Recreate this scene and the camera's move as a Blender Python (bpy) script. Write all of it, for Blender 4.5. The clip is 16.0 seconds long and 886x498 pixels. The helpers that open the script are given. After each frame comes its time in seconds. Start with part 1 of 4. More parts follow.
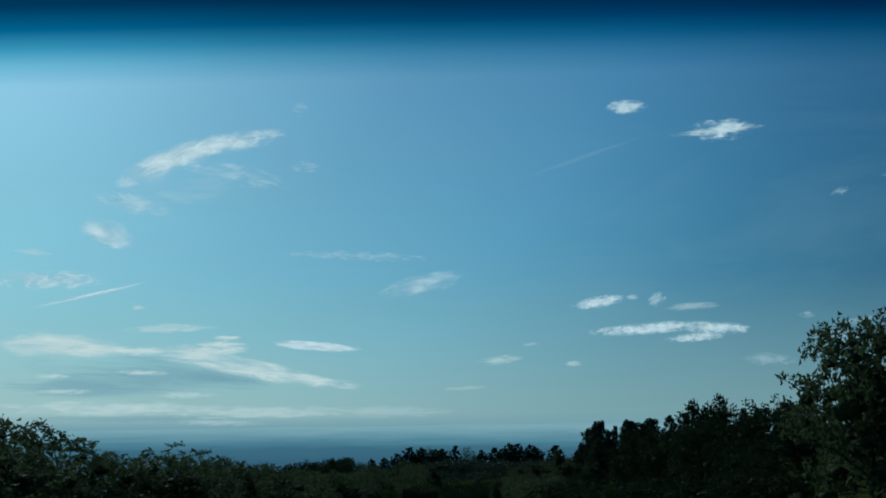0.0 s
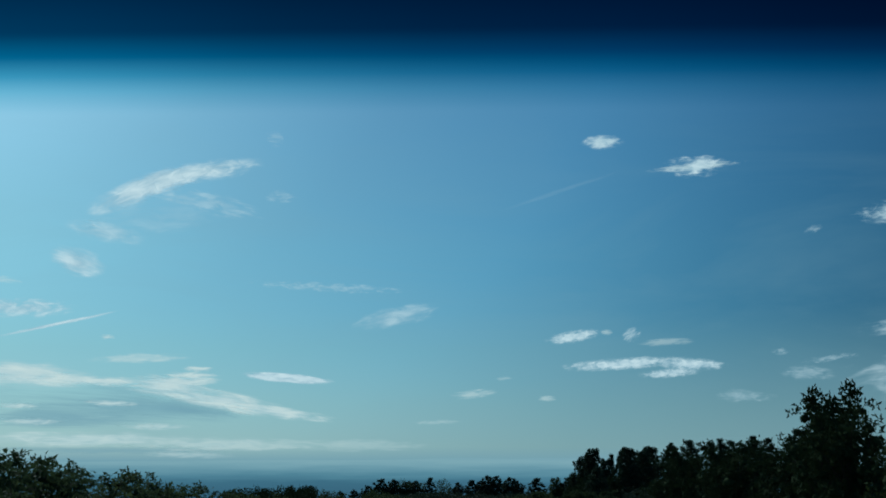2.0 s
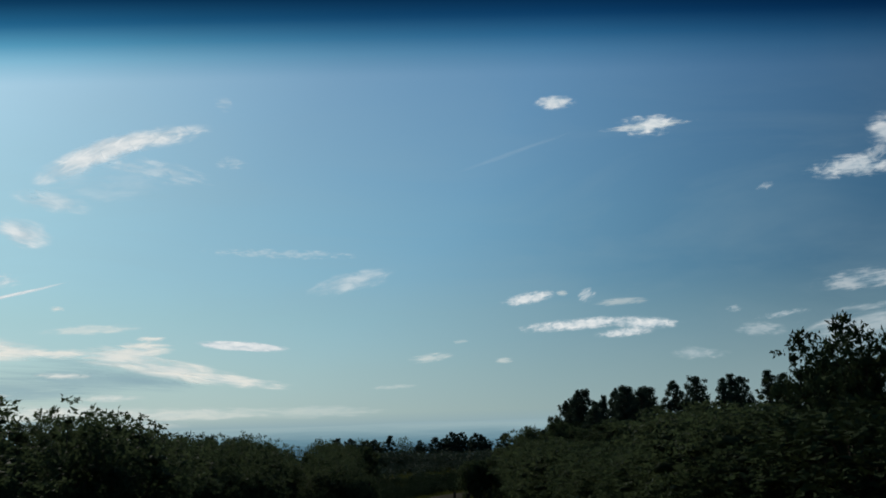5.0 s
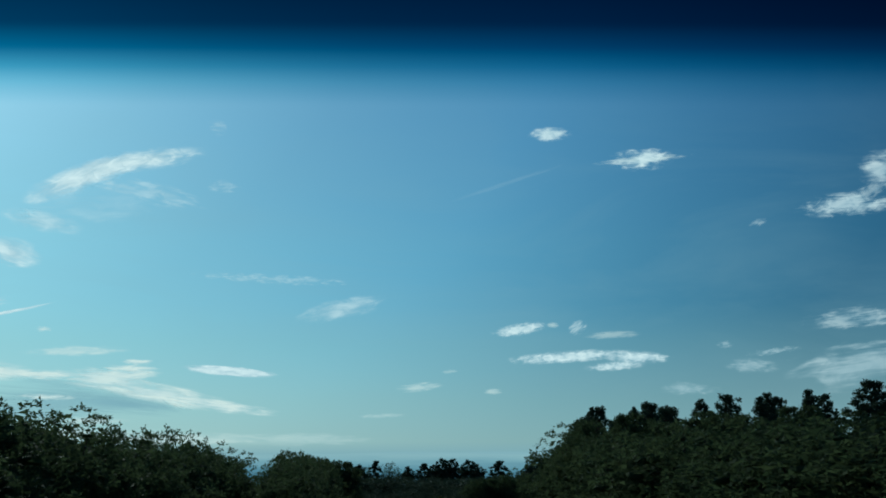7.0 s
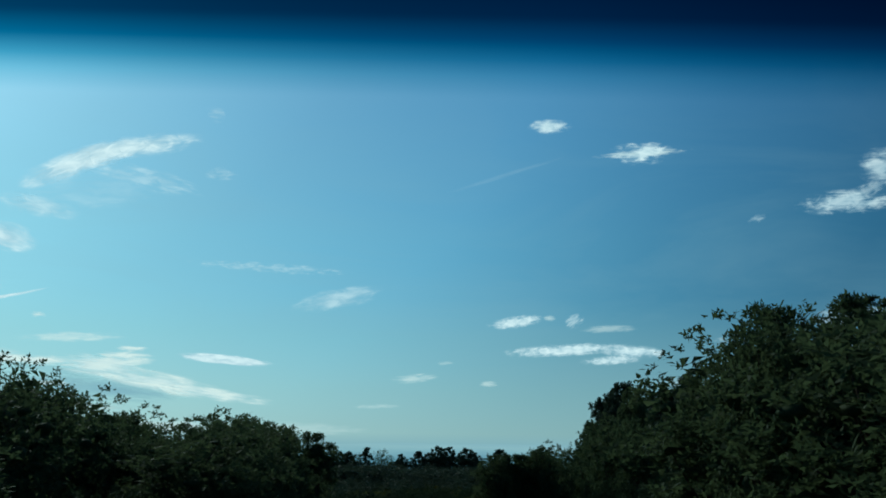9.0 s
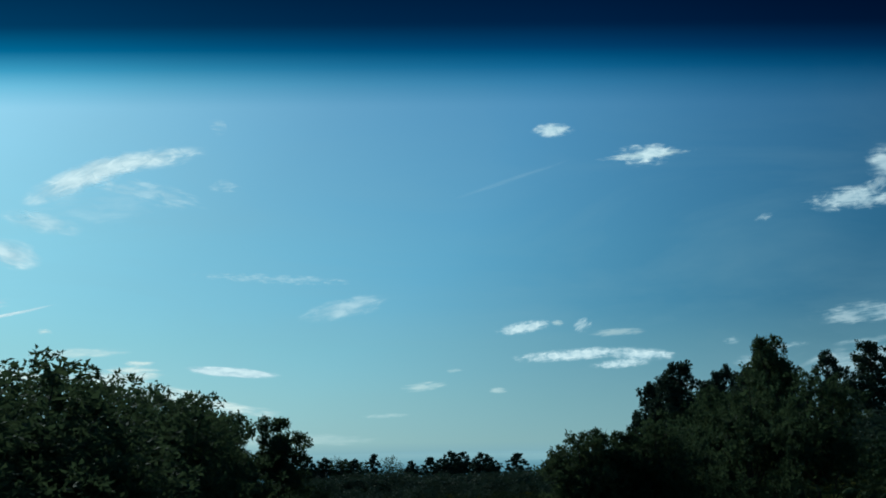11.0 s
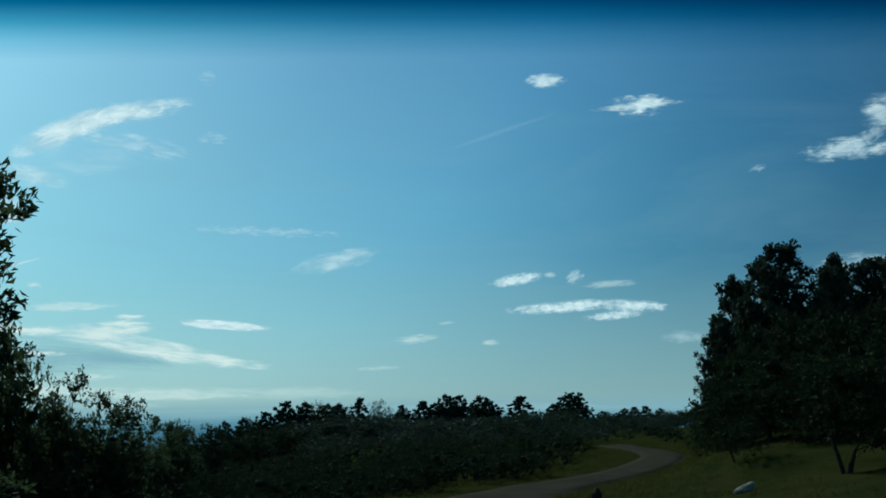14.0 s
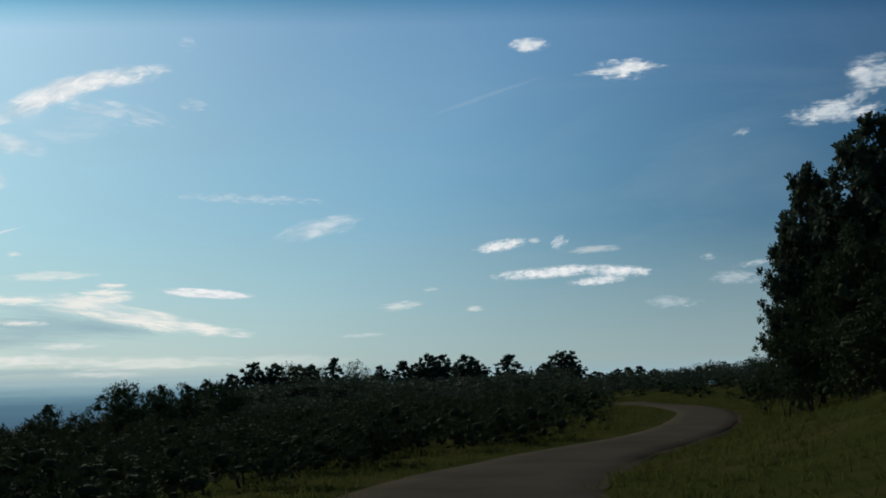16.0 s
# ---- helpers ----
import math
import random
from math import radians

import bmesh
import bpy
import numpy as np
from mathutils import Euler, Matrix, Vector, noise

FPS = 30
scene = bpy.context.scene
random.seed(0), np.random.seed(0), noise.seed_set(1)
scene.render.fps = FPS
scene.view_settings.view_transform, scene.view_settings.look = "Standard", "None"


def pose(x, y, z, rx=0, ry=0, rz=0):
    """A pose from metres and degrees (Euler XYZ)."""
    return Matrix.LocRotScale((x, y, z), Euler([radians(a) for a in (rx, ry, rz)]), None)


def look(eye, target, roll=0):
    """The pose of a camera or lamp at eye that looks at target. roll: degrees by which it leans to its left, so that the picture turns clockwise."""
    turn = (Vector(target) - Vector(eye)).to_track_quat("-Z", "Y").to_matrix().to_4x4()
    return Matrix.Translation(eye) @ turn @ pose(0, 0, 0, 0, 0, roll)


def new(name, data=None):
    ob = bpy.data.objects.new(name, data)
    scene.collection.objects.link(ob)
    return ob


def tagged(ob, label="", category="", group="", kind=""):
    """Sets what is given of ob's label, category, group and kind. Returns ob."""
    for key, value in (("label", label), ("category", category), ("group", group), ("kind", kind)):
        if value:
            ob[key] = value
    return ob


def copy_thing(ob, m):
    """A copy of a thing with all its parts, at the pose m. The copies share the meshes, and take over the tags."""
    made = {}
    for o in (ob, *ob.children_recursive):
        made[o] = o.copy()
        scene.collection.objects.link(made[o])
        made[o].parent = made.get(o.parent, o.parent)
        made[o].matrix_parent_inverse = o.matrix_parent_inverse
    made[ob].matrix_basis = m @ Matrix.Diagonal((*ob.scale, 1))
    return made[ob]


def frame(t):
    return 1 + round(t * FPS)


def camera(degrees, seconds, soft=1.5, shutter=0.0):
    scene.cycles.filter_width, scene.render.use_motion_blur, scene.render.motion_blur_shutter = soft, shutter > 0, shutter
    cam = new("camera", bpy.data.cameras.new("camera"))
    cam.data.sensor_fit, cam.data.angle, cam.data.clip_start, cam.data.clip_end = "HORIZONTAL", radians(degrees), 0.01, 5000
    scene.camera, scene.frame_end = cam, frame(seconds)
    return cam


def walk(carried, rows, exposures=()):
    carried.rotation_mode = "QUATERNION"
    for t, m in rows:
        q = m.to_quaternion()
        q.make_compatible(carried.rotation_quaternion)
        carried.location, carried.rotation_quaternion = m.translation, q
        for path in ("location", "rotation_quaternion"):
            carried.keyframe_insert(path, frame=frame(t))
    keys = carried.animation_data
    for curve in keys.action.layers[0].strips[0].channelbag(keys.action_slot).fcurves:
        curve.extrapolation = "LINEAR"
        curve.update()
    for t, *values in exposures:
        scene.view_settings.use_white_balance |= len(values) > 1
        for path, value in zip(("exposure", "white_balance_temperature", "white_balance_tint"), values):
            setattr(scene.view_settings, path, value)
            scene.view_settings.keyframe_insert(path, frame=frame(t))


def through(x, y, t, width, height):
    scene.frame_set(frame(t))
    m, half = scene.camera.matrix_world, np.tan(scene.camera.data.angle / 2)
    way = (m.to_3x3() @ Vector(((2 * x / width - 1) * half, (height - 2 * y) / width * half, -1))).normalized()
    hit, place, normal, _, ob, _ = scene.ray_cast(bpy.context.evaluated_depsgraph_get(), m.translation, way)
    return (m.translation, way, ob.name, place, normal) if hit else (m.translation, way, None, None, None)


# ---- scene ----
# A descending mountain road through oak scrub and pines, seen against a wide morning sky.
cam = camera(44.0, 16.0, soft=1.8)
ROWS = [
    (0.0, 0.00, 0.00, 0.00, 0.05, 9.27, 0.40),
    (0.5, -0.22, 5.24, -0.31, -0.73, 9.27, 0.76),
    (1.0, -0.42, 10.45, -0.62, -0.06, 10.75, 0.32),
    (1.5, -0.61, 15.58, -0.94, -0.69, 10.89, 0.85),
    (2.0, -0.73, 20.64, -1.27, -1.39, 11.03, -0.11),
    (2.5, -0.78, 25.68, -1.61, -1.09, 9.39, 0.72),
    (3.0, -0.80, 30.72, -1.96, -1.62, 10.75, 0.35),
    (3.5, -0.78, 35.79, -2.30, -2.48, 9.79, 0.83),
    (6.0, -0.75, 59.64, -4.36, -4.32, 9.17, 0.88),
    (6.5, -0.56, 64.79, -4.66, -4.25, 11.36, 0.05),
    (7.0, -0.37, 69.88, -4.95, -4.23, 10.76, 0.13),
    (7.5, -0.15, 74.99, -5.24, -4.74, 9.65, 0.77),
    (8.0, 0.11, 80.09, -5.51, -5.15, 10.66, 0.80),
    (8.5, 0.40, 85.20, -5.79, -3.74, 11.38, 0.95),
    (9.0, 0.71, 90.27, -6.05, -4.53, 10.36, -0.73),
    (11.5, 1.98, 116.22, -6.96, -3.74, 10.82, 1.00),
    (12.0, 2.22, 120.89, -7.27, -3.60, 10.65, 1.16),
    (12.5, 2.50, 125.61, -7.57, -4.26, 9.98, 1.78),
    (13.0, 2.77, 130.46, -7.86, -3.83, 9.79, 1.73),
    (13.5, 3.01, 135.43, -8.15, -4.71, 8.88, 2.11),
    (14.0, 3.33, 140.42, -8.45, -4.38, 8.35, 0.84),
    (14.5, 3.73, 145.35, -8.74, -4.59, 7.85, 0.35),
    (15.0, 4.19, 150.18, -9.04, -5.31, 7.41, 0.21),
    (15.5, 4.76, 154.80, -9.35, -6.39, 8.20, 0.56),
    (16.0, 5.40, 159.25, -9.65, -5.15, 6.62, 1.36),
]
walk(cam, [(t, pose(x, y, z, 90 + pitch, roll, yaw)) for t, x, y, z, yaw, pitch, roll in ROWS], exposures=[
    (0.0, -0.28, 5250, -11), (2.0, -0.25, 5250, -11), (2.4, -0.18, 6200, 5), (3.5, -0.1, 6450, 9), (6.0, 0, 6050, 2), (6.5, -0.05, 5450, -12), (7.5, -0.05, 5400, -14),
    (9.0, 0.05, 5400, -14), (11.3, 0, 5350, -12), (12.0, 0.05, 5800, -6), (12.5, 0.13, 5500, -12), (14.5, -0.02, 5400, -13), (15.5, 0, 5450, -12), (16.0, 0.12, 6450, 10)])

# ---- light: low morning sun ahead to the left, clear sky ----
SUN_AZ, SUN_EL = -27.0, 30.0
world = bpy.data.worlds.new("sky")
scene.world = world
world.use_nodes = True


class Nodes:
    """Short hand for building node trees."""

    def __init__(self, tree):
        self.tree = tree

    def add(self, kind, **settings):
        n = self.tree.nodes.new(kind)
        for key, value in settings.items():
            setattr(n, key, value)
        return n

    def put(self, socket, value):
        if isinstance(value, bpy.types.NodeSocket):
            self.tree.links.new(value, socket)
        else:
            socket.default_value = value

    def math(self, op, a, b=0.0, clamp=False):
        n = self.add("ShaderNodeMath", operation=op, use_clamp=clamp)
        self.put(n.inputs[0], a)
        self.put(n.inputs[1], b)
        return n.outputs[0]

    def vec(self, op, a, b):
        n = self.add("ShaderNodeVectorMath", operation=op)
        self.put(n.inputs[0], a)
        self.put(n.inputs[1], b)
        return n.outputs["Value"] if op in ("DOT_PRODUCT", "LENGTH") else n.outputs[0]

    def noise(self, where, scale, detail=4.0, rough=0.55, warp=0.0):
        n = self.add("ShaderNodeTexNoise")
        self.put(n.inputs["Vector"], where)
        n.inputs["Scale"].default_value, n.inputs["Detail"].default_value = scale, detail
        n.inputs["Roughness"].default_value, n.inputs["Distortion"].default_value = rough, warp
        return n.outputs["Fac"]

    def ramp(self, value, stops):
        n = self.add("ShaderNodeValToRGB")
        self.put(n.inputs[0], value)
        e = n.color_ramp.elements
        while len(e) < len(stops):
            e.new(0.5)
        for k, (place, colour) in enumerate(stops):
            e[k].position = place
            e[k].color = (*colour, 1) if len(colour) == 3 else colour
        return n.outputs[0]

    def mix(self, fac, a, b, blend="MIX"):
        n = self.add("ShaderNodeMix", data_type="RGBA", blend_type=blend)
        self.put(n.inputs[0], fac)
        self.put(n.inputs[6], a)
        self.put(n.inputs[7], b)
        return n.outputs[2]


def build_sky():
    n = Nodes(world.node_tree)
    n.tree.nodes.clear()
    sky = n.add("ShaderNodeTexSky", sky_type="NISHITA", sun_disc=False, altitude=2200, air_density=1.0, dust_density=1.2, ozone_density=2.0)
    sky.sun_elevation, sky.sun_rotation = radians(SUN_EL), radians(SUN_AZ)
    way = n.add("ShaderNodeTexCoord").outputs["Generated"]
    split = n.add("ShaderNodeSeparateXYZ")
    n.put(split.inputs[0], way)
    up = split.outputs["Z"]
    # clear air: paler towards the horizon, deep blue overhead, brighter round the sun
    tone = n.ramp(n.math("ADD", up, 0.05), [
        (0.00, (0.38, 0.48, 0.64)), (0.06, (0.43, 0.54, 0.66)), (0.10, (0.455, 0.58, 0.605)), (0.15, (0.47, 0.63, 0.595)), (0.24, (0.53, 0.73, 0.672)),
        (0.364, (0.575, 0.79, 0.765)), (1.0, (0.6, 0.72, 0.74))])
    # the windscreen's deep blue shade band, painted into the sky, level across the way ahead
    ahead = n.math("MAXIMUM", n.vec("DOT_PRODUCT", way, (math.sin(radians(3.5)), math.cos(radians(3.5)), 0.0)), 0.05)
    painted_band = n.ramp(n.math("DIVIDE", up, ahead), [
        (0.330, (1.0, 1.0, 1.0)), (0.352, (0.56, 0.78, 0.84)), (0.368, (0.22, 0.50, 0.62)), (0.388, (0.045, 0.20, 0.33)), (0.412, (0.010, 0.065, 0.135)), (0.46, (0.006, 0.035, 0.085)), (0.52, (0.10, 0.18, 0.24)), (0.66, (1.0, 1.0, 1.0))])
    tone = n.mix(1.0, n.mix(1.0, tone, painted_band, "MULTIPLY"), (1.10, 1.0, 0.985, 1), "MULTIPLY")
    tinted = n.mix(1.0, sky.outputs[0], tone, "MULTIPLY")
    toward = (math.sin(radians(SUN_AZ)) * math.cos(radians(SUN_EL)), math.cos(radians(SUN_AZ)) * math.cos(radians(SUN_EL)), math.sin(radians(SUN_EL)))
    facing = n.math("MAXIMUM", n.vec("DOT_PRODUCT", way, toward), 0.0)
    glare = n.ramp(facing, [(0.0, (0.34, 0.44, 0.54)), (0.60, (0.345, 0.45, 0.545)), (0.72, (0.565, 0.67, 0.745)), (0.82, (0.87, 0.94, 0.965)), (0.90, (1.07, 1.06, 1.01)), (0.95, (1.30, 1.24, 1.12)), (1.0, (1.7, 1.6, 1.45))])
    tinted = n.mix(1.0, tinted, glare, "MULTIPLY")
    # thin high veil
    veil = n.noise(n.vec("MULTIPLY", way, (1.0, 1.0, 4.0)), 3.2, 5, 0.6, 0.6)
    veil = n.math("MULTIPLY", n.math("SUBTRACT", veil, 0.44), 0.55, True)
    veil = n.math("MULTIPLY", veil, n.math("MULTIPLY", n.math("SUBTRACT", 0.34, up), 8.0, True))
    low = n.math("MULTIPLY", n.math("SUBTRACT", 0.135, up), 5.6, True)
    tinted = n.mix(n.math("MULTIPLY", low, 0.85), tinted, (3.55, 4.58, 4.40, 1))
    rim = n.math("MULTIPLY", n.math("SUBTRACT", 0.014, up), 75.0, True)
    tinted = n.mix(rim, tinted, (2.75, 3.95, 4.40, 1))
    colour = n.mix(veil, tinted, (3.1, 4.1, 4.5, 1))
    back = n.add("ShaderNodeBackground")
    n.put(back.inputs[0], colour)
    back.inputs[1].default_value = 0.10
    n.put(n.add("ShaderNodeOutputWorld").inputs[0], back.outputs[0])


build_sky()
sun = new("sun", bpy.data.lights.new("sun", "SUN"))
sun.data.energy, sun.data.angle, sun.data.color = 1.6, radians(0.6), (1.0, 0.93, 0.82)
saz, sel = radians(SUN_AZ), radians(SUN_EL)
sun.matrix_world = look((0, 0, 60), (-math.sin(saz) * math.cos(sel), -math.cos(saz) * math.cos(sel), 60 - math.sin(sel)))


# ---- materials ----
def material(name):
    m = bpy.data.materials.new(name)
    m.use_nodes = True
    n = Nodes(m.node_tree)
    n.tree.nodes.clear()
    return m, n, n.add("ShaderNodeOutputMaterial")


def leaf_material(name, dark, light, gloss=0.45, through=0.25):
    m, n, out = material(name)
    island = n.add("ShaderNodeNewGeometry").outputs["Random Per Island"]
    whole = n.add("ShaderNodeObjectInfo").outputs["Random"]
    where = n.add("ShaderNodeTexCoord").outputs["Object"]
    patch = n.math("MULTIPLY", n.math("SUBTRACT", n.noise(where, 0.6, 3, 0.55), 0.28), 2.2, True)
    pick = n.math("ADD", n.math("MULTIPLY", island, 0.3), n.math("ADD", n.math("MULTIPLY", whole, 0.25), n.math("MULTIPLY", patch, 0.45)))
    colour = n.mix(pick, (*dark, 1), (*light, 1))
    p = n.add("ShaderNodeBsdfPrincipled")
    n.put(p.inputs["Base Color"], colour)
    p.inputs["Roughness"].default_value = gloss
    p.inputs["Specular IOR Level"].default_value = 0.03
    tr = n.add("ShaderNodeBsdfTranslucent")
    n.put(tr.inputs[0], colour)
    mx = n.add("ShaderNodeMixShader")
    mx.inputs[0].default_value = through
    n.put(mx.inputs[1], p.outputs[0])
    n.put(mx.inputs[2], tr.outputs[0])
    n.put(out.inputs[0], mx.outputs[0])
    return m


def rough_material(name, colours, scale, bump=0.3, rough=0.9, fine=9.0):
    """A weathered surface: broad and fine variation between the given colours, with relief."""
    m, n, out = material(name)
    where = n.add("ShaderNodeTexCoord").outputs["Object"]
    broad = n.noise(where, scale, 5, 0.6, 0.4)
    grain = n.noise(where, scale * fine, 4, 0.65)
    pick = n.math("ADD", n.math("MULTIPLY", broad, 0.65), n.math("MULTIPLY", grain, 0.35))
    steps = [(0.3 + 0.4 * k / (len(colours) - 1), c) for k, c in enumerate(colours)]
    p = n.add("ShaderNodeBsdfPrincipled")
    n.put(p.inputs["Base Color"], n.ramp(pick, steps))
    p.inputs["Roughness"].default_value = rough
    p.inputs["Specular IOR Level"].default_value = 0.0
    b = n.add("ShaderNodeBump")
    b.inputs["Strength"].default_value = bump
    n.put(b.inputs["Height"], grain)
    n.put(p.inputs["Normal"], b.outputs[0])
    n.put(out.inputs[0], p.outputs[0])
    return m


OAK_LEAF = leaf_material("oak_leaf", (0.048, 0.074, 0.034), (0.108, 0.134, 0.060), 0.6, 0.50)
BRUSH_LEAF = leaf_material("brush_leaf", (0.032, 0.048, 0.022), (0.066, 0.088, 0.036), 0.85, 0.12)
PINE_NEEDLE = leaf_material("pine_needle", (0.040, 0.060, 0.040), (0.076, 0.100, 0.058), 0.6, 0.25)
GRASS = leaf_material("grass", (0.048, 0.066, 0.013), (0.110, 0.108, 0.030), 0.8, 0.55)
BARK = rough_material("bark", [(0.030, 0.024, 0.020), (0.075, 0.060, 0.048), (0.12, 0.10, 0.085)], 4.0, 0.8)
SOIL = rough_material("meadow", [(0.020, 0.028, 0.008), (0.044, 0.052, 0.014), (0.088, 0.072, 0.028)], 0.45, 0.6, 0.95, 24.0)
ASPHALT = rough_material("asphalt", [(0.064, 0.055, 0.039), (0.085, 0.074, 0.053), (0.106, 0.093, 0.067)], 0.5, 0.25, 0.85, 40.0)
GRAVEL = rough_material("gravel", [(0.055, 0.047, 0.028), (0.085, 0.073, 0.046), (0.115, 0.098, 0.068)], 1.5, 0.6, 0.95, 20.0)
WOOD = rough_material("weathered_wood", [(0.045, 0.034, 0.026), (0.085, 0.066, 0.050), (0.12, 0.10, 0.08)], 6.0, 0.6)
ROCK = rough_material("pale_rock", [(0.38, 0.34, 0.25), (0.48, 0.43, 0.33), (0.58, 0.53, 0.42)], 3.0, 0.5)


def cloud_material(name, soft, ragged, stretch, lobes=1.1, shady=(0.40, 0.51, 0.58), bright=(0.83, 0.83, 0.82)):
    """Glowing vapour with sunlit and shaded tones painted in: bright where thick, fading out at a torn edge. The
    object's colour gives its grain (red) and thickness (alpha).
    """
    m, n, out = material(name)
    where = n.add("ShaderNodeTexCoord").outputs["Generated"]
    info = n.add("ShaderNodeObjectInfo")
    tint = n.add("ShaderNodeSeparateColor")
    n.put(tint.inputs[0], info.outputs["Color"])
    p = n.vec("MULTIPLY", n.vec("SUBTRACT", where, (0.5, 0.5, 0.5)), (2.0, 0.0, 2.0))
    shift = n.math("MULTIPLY", info.outputs["Random"], 90.0)
    offset = n.add("ShaderNodeCombineXYZ")
    n.put(offset.inputs[0], shift)
    n.put(offset.inputs[1], n.math("MULTIPLY", shift, 0.7))
    local = n.add("ShaderNodeTexCoord").outputs["Object"]
    scaled = n.add("ShaderNodeVectorMath", operation="SCALE")
    n.put(scaled.inputs[0], local)
    n.put(scaled.inputs["Scale"], tint.outputs[0])
    grain = n.vec("ADD", n.vec("MULTIPLY", scaled.outputs[0], (stretch, 1.0, 1.0)), offset.outputs[0])
    lumps = n.add("ShaderNodeTexNoise")
    n.put(lumps.inputs["Vector"], grain)
    lumps.inputs["Scale"].default_value, lumps.inputs["Detail"].default_value = lobes, 3.0
    bend = n.vec("MULTIPLY", n.vec("SUBTRACT", lumps.outputs["Color"], (0.5, 0.5, 0.5)), (1.1 * ragged, 0.0, 1.7 * ragged))
    edge = n.math("SUBTRACT", 1.0, n.vec("LENGTH", n.vec("ADD", p, bend), (0, 0, 0)))
    fine = n.noise(grain, 1.35, 5, 0.55, 0.6)
    strand = n.noise(n.vec("MULTIPLY", grain, (0.5, 1.0, 2.2)), 2.4, 4, 0.55, 0.8)
    torn = n.math("ADD", n.math("MULTIPLY", n.math("SUBTRACT", fine, 0.53), 2.6 * ragged), n.math("MULTIPLY", n.math("SUBTRACT", strand, 0.51), 1.8 * ragged))
    body = n.math("DIVIDE", n.math("ADD", n.math("ADD", edge, 0.06), torn), soft * 1.25, True)
    body = n.math("MULTIPLY", n.math("MULTIPLY", body, body), n.math("SUBTRACT", 3.0, n.math("MULTIPLY", body, 2.0)))
    rim = n.math("MULTIPLY", n.math("SUBTRACT", 1.0, n.vec("LENGTH", p, (0, 0, 0))), 4.0, True)
    body = n.math("MULTIPLY", n.math("MULTIPLY", body, rim), info.outputs["Alpha"], True)
    glow = n.add("ShaderNodeEmission")
    shade = n.math("ADD", n.math("MULTIPLY", n.math("SUBTRACT", fine, 0.32), 2.0), n.math("MULTIPLY", body, 0.35), True)
    n.put(glow.inputs[0], n.mix(shade, (*shady, 1), (*bright, 1)))
    glow.inputs[1].default_value = 1.0
    clear = n.add("ShaderNodeBsdfTransparent")
    mx = n.add("ShaderNodeMixShader")
    n.put(mx.inputs[0], body)
    n.put(mx.inputs[1], clear.outputs[0])
    n.put(mx.inputs[2], glow.outputs[0])
    n.put(out.inputs[0], mx.outputs[0])
    return m


CLOUD_KINDS = {
    "p": (cloud_material("puffy_cloud", 0.7, 0.58, 0.6, 1.0), "small white puffy cloud with ragged edges in a blue sky"),
    "c": (cloud_material("heaped_cloud", 0.62, 0.36, 0.55, 0.9), "bright white heaped cloud with a flat base in a blue sky"),
    "f": (cloud_material("feather_cloud", 0.75, 0.36, 0.42, 0.9), "soft white feathery cloud high in a blue sky"),
    "s": (cloud_material("streak_cloud", 0.7, 0.52, 0.20, 0.9, (0.58, 0.65, 0.66), (0.83, 0.80, 0.73)), "pale stretched streak of cloud in a hazy sky"),
    "w": (cloud_material("wispy_cloud", 0.8, 0.8, 0.38, 0.9), "faint wispy veil of thin cloud in a blue sky"),
    "l": (cloud_material("lens_cloud", 0.3, 0.22, 0.25, 0.8), "bright smooth lens-shaped cloud low in the sky"),
    # sheets added to paint the shaded underside of the cloud bank
    "g": (cloud_material("shaded_cloud_base", 0.8, 0.5, 0.14, 0.9, (0.20, 0.32, 0.40), (0.27, 0.40, 0.46)), "shaded base of a bank of cloud, painted dull blue-grey"),
    "t": (cloud_material("trail_cloud", 0.6, 0.3, 0.08, 0.8), "thin straight vapour trail in a blue sky"),
}


def painted_haze_material(name, stops, low, high):
    """Far land as a plain glowing backdrop: the air's haze is painted in by height, with faint level streaks."""
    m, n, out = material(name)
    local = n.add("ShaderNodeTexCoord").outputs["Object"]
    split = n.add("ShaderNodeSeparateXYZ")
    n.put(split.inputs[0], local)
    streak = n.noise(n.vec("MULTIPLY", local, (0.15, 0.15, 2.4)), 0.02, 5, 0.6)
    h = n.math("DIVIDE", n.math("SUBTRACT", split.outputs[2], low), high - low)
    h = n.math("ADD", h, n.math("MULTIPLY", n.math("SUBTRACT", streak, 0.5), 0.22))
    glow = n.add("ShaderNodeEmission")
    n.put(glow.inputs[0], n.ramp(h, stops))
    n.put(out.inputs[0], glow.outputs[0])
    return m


# ---- helpers for meshes ----
def mesh_object(name, verts, faces, mat, parent=None, label="", smooth=False):
    me = bpy.data.meshes.new(name)
    me.from_pydata([tuple(v) for v in verts], [], [tuple(f) for f in faces])
    me.materials.append(mat)
    if smooth:
        me.polygons.foreach_set("use_smooth", [True] * len(me.polygons))
    me.update()
    ob = new(name, me)
    ob.parent = parent
    return tagged(ob, label=label)


def part(name, bm, mat, parent, label=""):
    me = bpy.data.meshes.new(name)
    bm.to_mesh(me)
    bm.free()
    me.materials.append(mat)
    ob = new(name, me)
    ob.parent = parent
    return tagged(ob, label=label)


